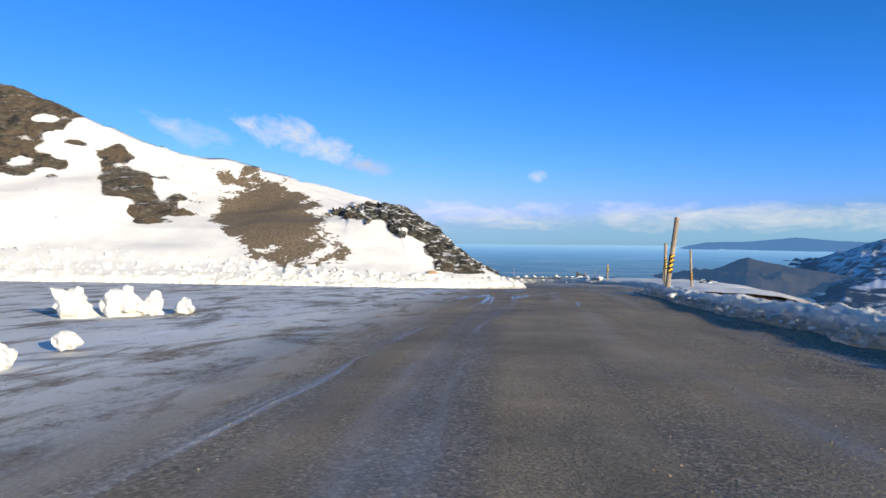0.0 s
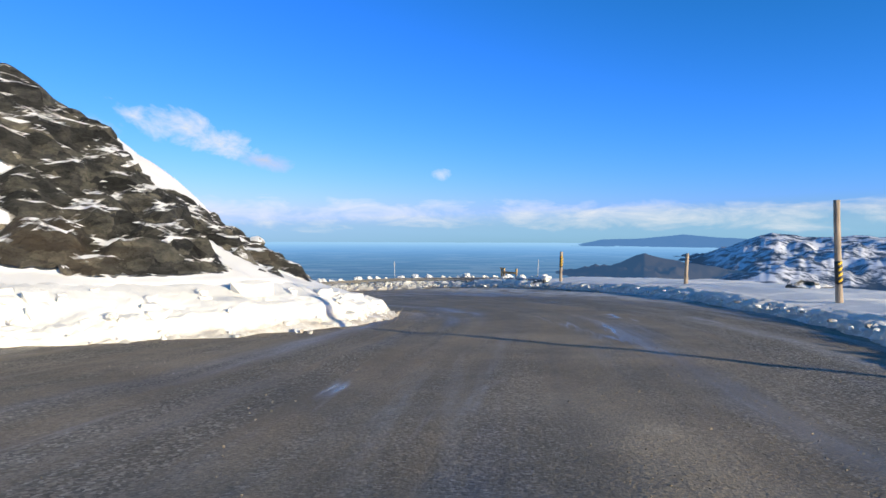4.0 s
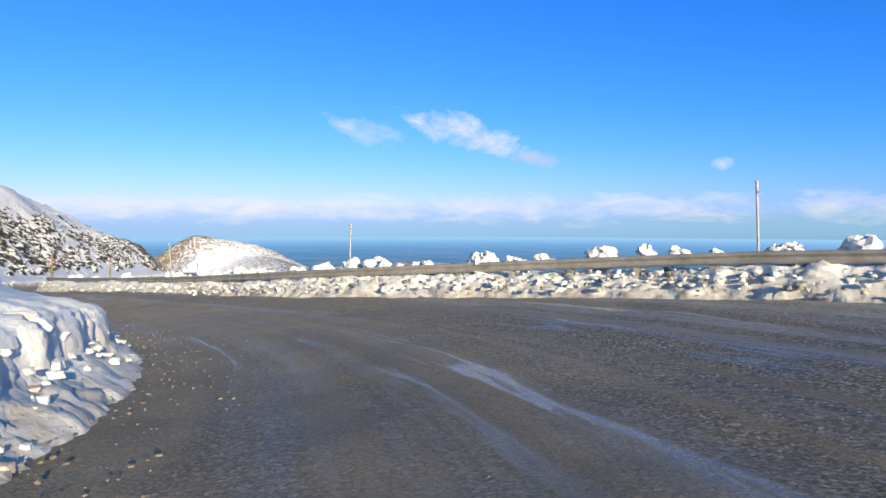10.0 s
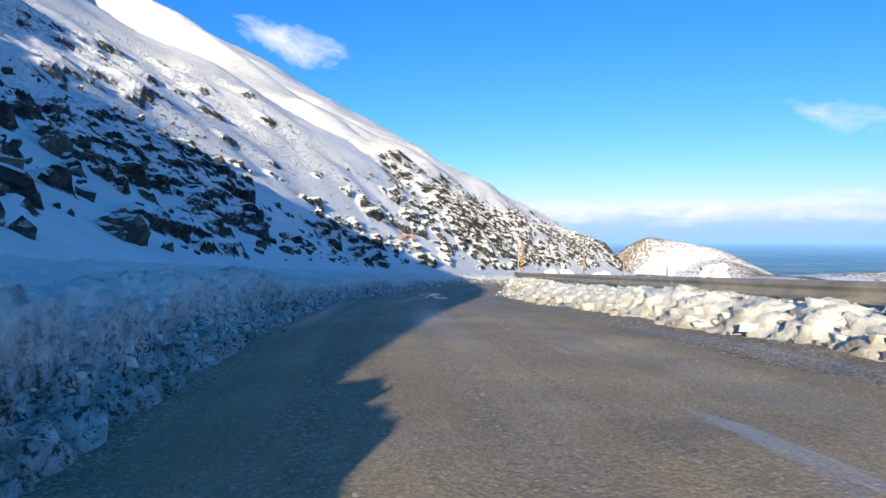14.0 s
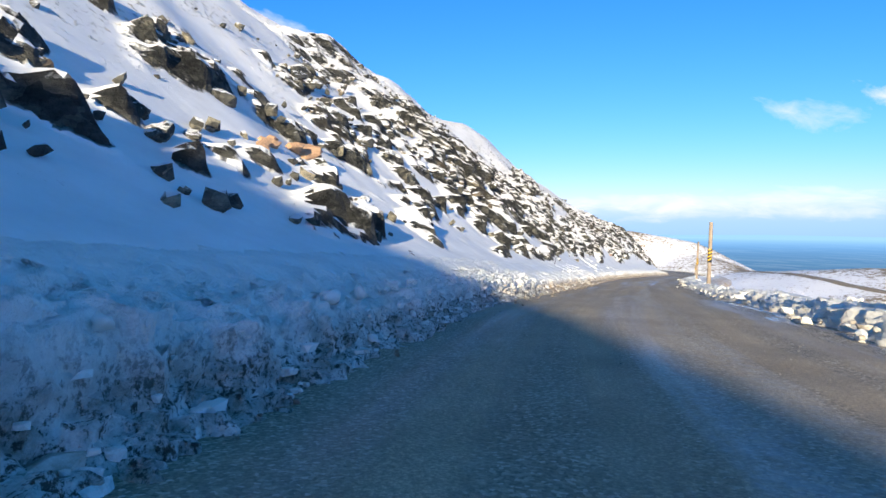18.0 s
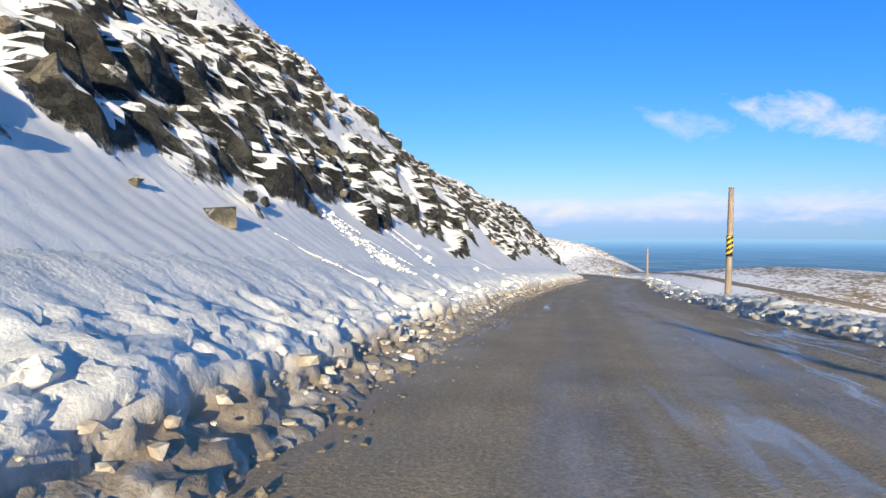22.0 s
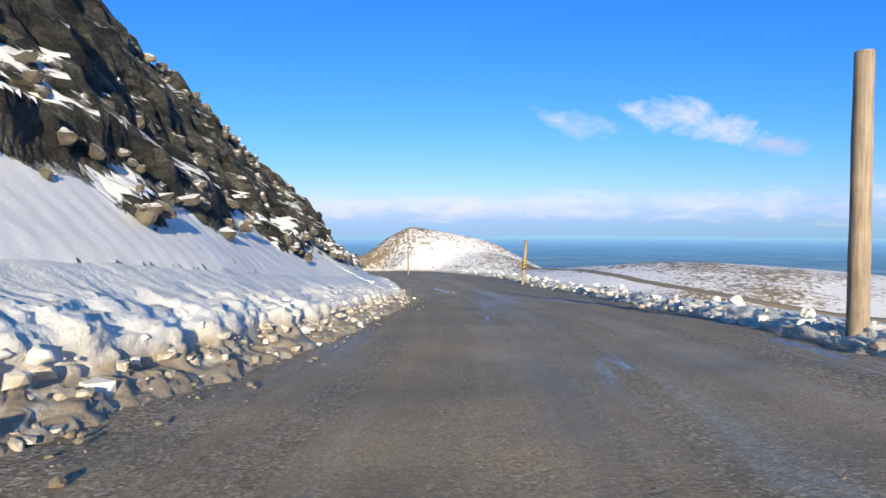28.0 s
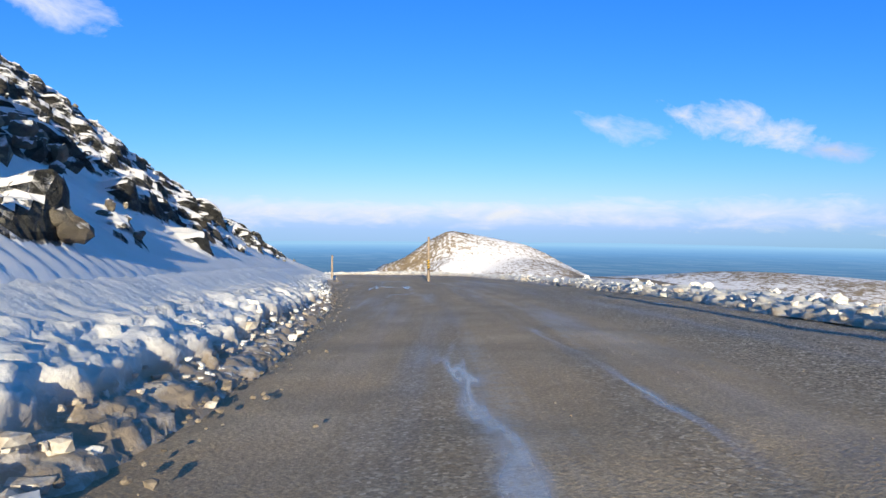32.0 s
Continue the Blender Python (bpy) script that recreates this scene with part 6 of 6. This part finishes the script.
# ---- single things beside the road ----
root = tagged(new("wooden_stake"), "short dark brown wooden stake leaning in the snow apron", "stake")
part("board", box(-0.02, 0.02, -0.012, 0.012, -0.4, 0.50, 0.004), M_OLDWOOD, root)
part("splinter", box(-0.036, -0.021, -0.01, 0.012, -0.3, 0.14, 0.003), M_OLDWOOD, root)
root.matrix_world = pose(-119.6, 165.5, on_hill(-119.6, 165.5), 0, 10, 50)
ob = tagged(new("boulder", stone_meshes[3]), "dark wet rock under snow on the outer berm", "boulder")
ob.matrix_world = pose(-192.1, 270.6, -26.62, 4, 6, 70) @ Matrix.Diagonal((0.42, 0.34, 0.36, 1))
ob = tagged(new("boulder", rock_mesh("boulder", 77, M_TAN)), "smooth tan boulder lying on the snow below the rocks", "boulder")
ob.matrix_world = pose(-12.3, 61.5, on_hill(-12.3, 61.5) + 0.1, 8, 5, 30) @ Matrix.Diagonal((0.5, 0.42, 0.42, 1))
tan_mesh = chunk_mesh("boulder", 171, M_TAN, 2, 8)
for x, y, size in ((-105.03, 142.27, 0.42), (-104.3, 141.6, 0.30), (-102.39, 140.21, 0.34), (-101.7, 139.8, 0.26), (-103.2, 140.5, 0.22), (-160.3, 208.31, 0.36)):
    ob = tagged(new("boulder", tan_mesh), "orange-tan angular rock lying in the snow between grey crags", "boulder", "tan rocks in the crags")
    ob.matrix_world = pose(x, y, on_hill(x, y) + 0.05, rnd.uniform(-20, 20), rnd.uniform(10, 35), rnd.uniform(0, 360)) @ Matrix.Diagonal((size * 1.3, size, size * 0.8, 1))
for x, y, size in ((-87.2, 128.0, 0.7), (-88.3, 128.6, 0.55), (-86.2, 127.5, 0.5)):
    ob = tagged(new("boulder", rnd.choice(stone_meshes)), "flat brown rock ledge showing through the shaded snow", "boulder", "rocks in the shaded slope")
    ob.matrix_world = pose(x, y, on_hill(x, y) - 0.05, 12, 10, rnd.uniform(10, 40)) @ Matrix.Diagonal((size * 1.5, size * 0.8, size * 0.45, 1))

# a lower track across the far shoulder
TRACK = ((-640, 872), (-593, 842), (-499, 785), (-434, 751), (-377, 728), (-332, 719), (-280, 716), (-220, 722))
ta = np.array(TRACK, float)
tl = np.r_[0, np.cumsum(np.hypot(*np.diff(ta, axis=0).T))]
tt = np.arange(0, tl[-1], 6.0)
tc = np.stack([np.interp(tt, tl, ta[:, k]) for k in (0, 1)], 1)
for _ in range(10):
    tc[1:-1] = 0.25 * tc[:-2] + 0.5 * tc[1:-1] + 0.25 * tc[2:]
td = np.gradient(tc, axis=0)
td /= np.linalg.norm(td, axis=1)[:, None]
V = []
for (x, y), d_ in zip(tc, td):
    i, j = np.searchsorted(gx, x) - 1, np.searchsorted(gy, y) - 1
    u_, w_ = (x - gx[i]) / (gx[i + 1] - gx[i]), (y - gy[j]) / (gy[j + 1] - gy[j])
    G = gz.reshape(len(gy), len(gx))
    z = (G[j, i] * (1 - u_) + G[j, i + 1] * u_) * (1 - w_) + (G[j + 1, i] * (1 - u_) + G[j + 1, i + 1] * u_) * w_
    side_ = np.array((d_[1], -d_[0]))
    for o, dz in ((-7, -2.5), (-4, 0.7), (4, 0.7), (7, -2.5)):
        V.append((*(np.array((x, y)) + side_ * o), z + dz))
me = mesh_from("track", V, grid_faces(len(tc), 4), (M_GRAVEL,))
tagged(new("track", me), "brown gravel track crossing the snowy shoulder below", "track", kind="structure")

# ---- distant ranges ----
EYE0 = np.array((0.0, 60.0, -3.0))


def mountain_range(name, profile, dist, depth, foot_z_, material, label, rough, seed):
    """A ridge: profile of (yaw, elevation) in degrees as seen from the bend; it falls towards the viewer in spurs and gullies."""
    yaw = np.arange(profile[-1][0], profile[0][0], 0.12)
    el = np.interp(yaw, [a for a, _ in profile[::-1]], [b for _, b in profile[::-1]])
    rows_ = np.linspace(-0.5, 1, 40)
    V = []
    for f in rows_:
        r = dist - (dist - depth) * max(f, 0) - 300 * min(f, 0)
        x, y = EYE0[0] - np.sin(np.radians(yaw)) * r, EYE0[1] + np.cos(np.radians(yaw)) * r
        p = np.c_[x, y, np.full(len(x), 3.3 * seed)]
        ridge = 1 - np.abs(fbm(p / 300, 6, seed)) + 0.35 * (0.5 - np.abs(fbm(p / 75, 4, seed + 3)))
        g = np.clip(np.abs(f), 0, 1)
        top = EYE0[2] + dist * np.tan(np.radians(el))
        h = top + (foot_z_ - top) * g**0.85 + rough * (ridge - 0.75) * (0.10 + 1.6 * g * (1.1 - g)) * r / dist
        V.append(np.c_[x, y, h])
    me = mesh_from(name, np.vstack(V), grid_faces(len(rows_), len(yaw)), (material,))
    return tagged(new(name, me), label, "mountains", kind="structure")


# each range's share of air is painted in: glow fraction, then its blue
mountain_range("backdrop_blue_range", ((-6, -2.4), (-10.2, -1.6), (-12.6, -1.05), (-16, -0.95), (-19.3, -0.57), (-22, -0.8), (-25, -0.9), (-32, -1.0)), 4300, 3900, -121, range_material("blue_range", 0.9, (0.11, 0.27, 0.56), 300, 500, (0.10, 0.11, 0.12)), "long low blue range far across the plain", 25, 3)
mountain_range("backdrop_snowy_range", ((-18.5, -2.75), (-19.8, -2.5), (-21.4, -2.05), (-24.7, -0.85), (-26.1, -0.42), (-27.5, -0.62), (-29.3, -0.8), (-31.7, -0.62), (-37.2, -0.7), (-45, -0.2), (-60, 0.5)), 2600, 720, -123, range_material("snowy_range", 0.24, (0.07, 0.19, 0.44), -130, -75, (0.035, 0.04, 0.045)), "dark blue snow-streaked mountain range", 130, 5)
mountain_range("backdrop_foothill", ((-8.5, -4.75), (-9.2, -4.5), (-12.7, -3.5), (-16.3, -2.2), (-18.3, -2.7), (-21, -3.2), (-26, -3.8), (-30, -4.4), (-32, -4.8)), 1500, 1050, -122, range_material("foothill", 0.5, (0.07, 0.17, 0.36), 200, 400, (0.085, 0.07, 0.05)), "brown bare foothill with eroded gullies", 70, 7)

# ---- clouds ----
def cloud(name, yaw, elev, width, height, tilt, material, label, far_off=4550):
    """A glowing sheet of cloud or haze far off on the sky, in degrees as seen from the road."""
    n, m = 40, 10
    V, UV = [], []
    for j in range(m):
        for k in range(n):
            u, v = k / (n - 1), j / (m - 1)
            a, b = (u - 0.5) * width, (v - 0.5) * height
            az = radians(yaw - (a * math.cos(tilt) - b * math.sin(tilt)))
            el = radians(elev + a * math.sin(tilt) + b * math.cos(tilt))
            V.append((-100 - far_off * math.sin(az) * math.cos(el), 130 + far_off * math.cos(az) * math.cos(el), -12 + far_off * math.sin(el)))
            UV.append((u, v))
    me = mesh_from(name, V, grid_faces(m, n), (material,))
    add_uv(me, UV)
    ob = tagged(new(name, me), label, "clouds", kind="structure")
    return ob


cloud("backdrop_cloud_band", 30, 1.3, 150, 4.4, 0, cloud_material("cloud_band", (30, 2.9, 1), 0.36, 0.80, (0.95, 0.95, 0.95), True), "long broken band of white cloud over the horizon")
cloud("backdrop_cloud_main", 23.0, 8.3, 17, 4.4, -0.30, cloud_material("cloud_main", (4.6, 1.7, 1), 0.29, 0.56, (0.80, 0.86, 0.95)), "torn white fair-weather cloud")
cloud("backdrop_cloud_end", 16.4, 5.9, 7.5, 2.2, -0.10, cloud_material("cloud_end", (2.4, 1.3, 1), 0.24, 0.62, (0.58, 0.68, 0.90)), "purple-grey end of the fair-weather cloud")
cloud("backdrop_cloud_tail", 31.8, 8.4, 12.5, 3.6, -0.27, cloud_material("cloud_tail", (3.2, 1.6, 1), 0.30, 0.70, (0.70, 0.82, 0.96)), "thin wispy tail of the fair-weather cloud")
cloud("backdrop_cloud_small", 0.6, 4.9, 2.4, 1.7, 0, cloud_material("cloud_small", (1.2, 0.9, 1), 0.22, 0.60, (0.72, 0.84, 0.97)), "small faint puff of cloud")
cloud("backdrop_cloud_upper", 78, 16.3, 14, 4.4, -0.25, cloud_material("cloud_upper", (2.9, 1.5, 1), 0.24, 0.56, (0.80, 0.87, 0.97)), "white cloud over the mountain shoulder")
# added sheet whose glow lightens the strip of sky at the horizon
cloud("backdrop_haze_glow", 30, -0.3, 170, 4.6, 0, cloud_material("haze", (0.6, 0.4, 1), 0.0, 0.62, (0.36, 0.66, 0.96), True), "glowing pale blue sheet standing in for haze along the horizon", 4720)
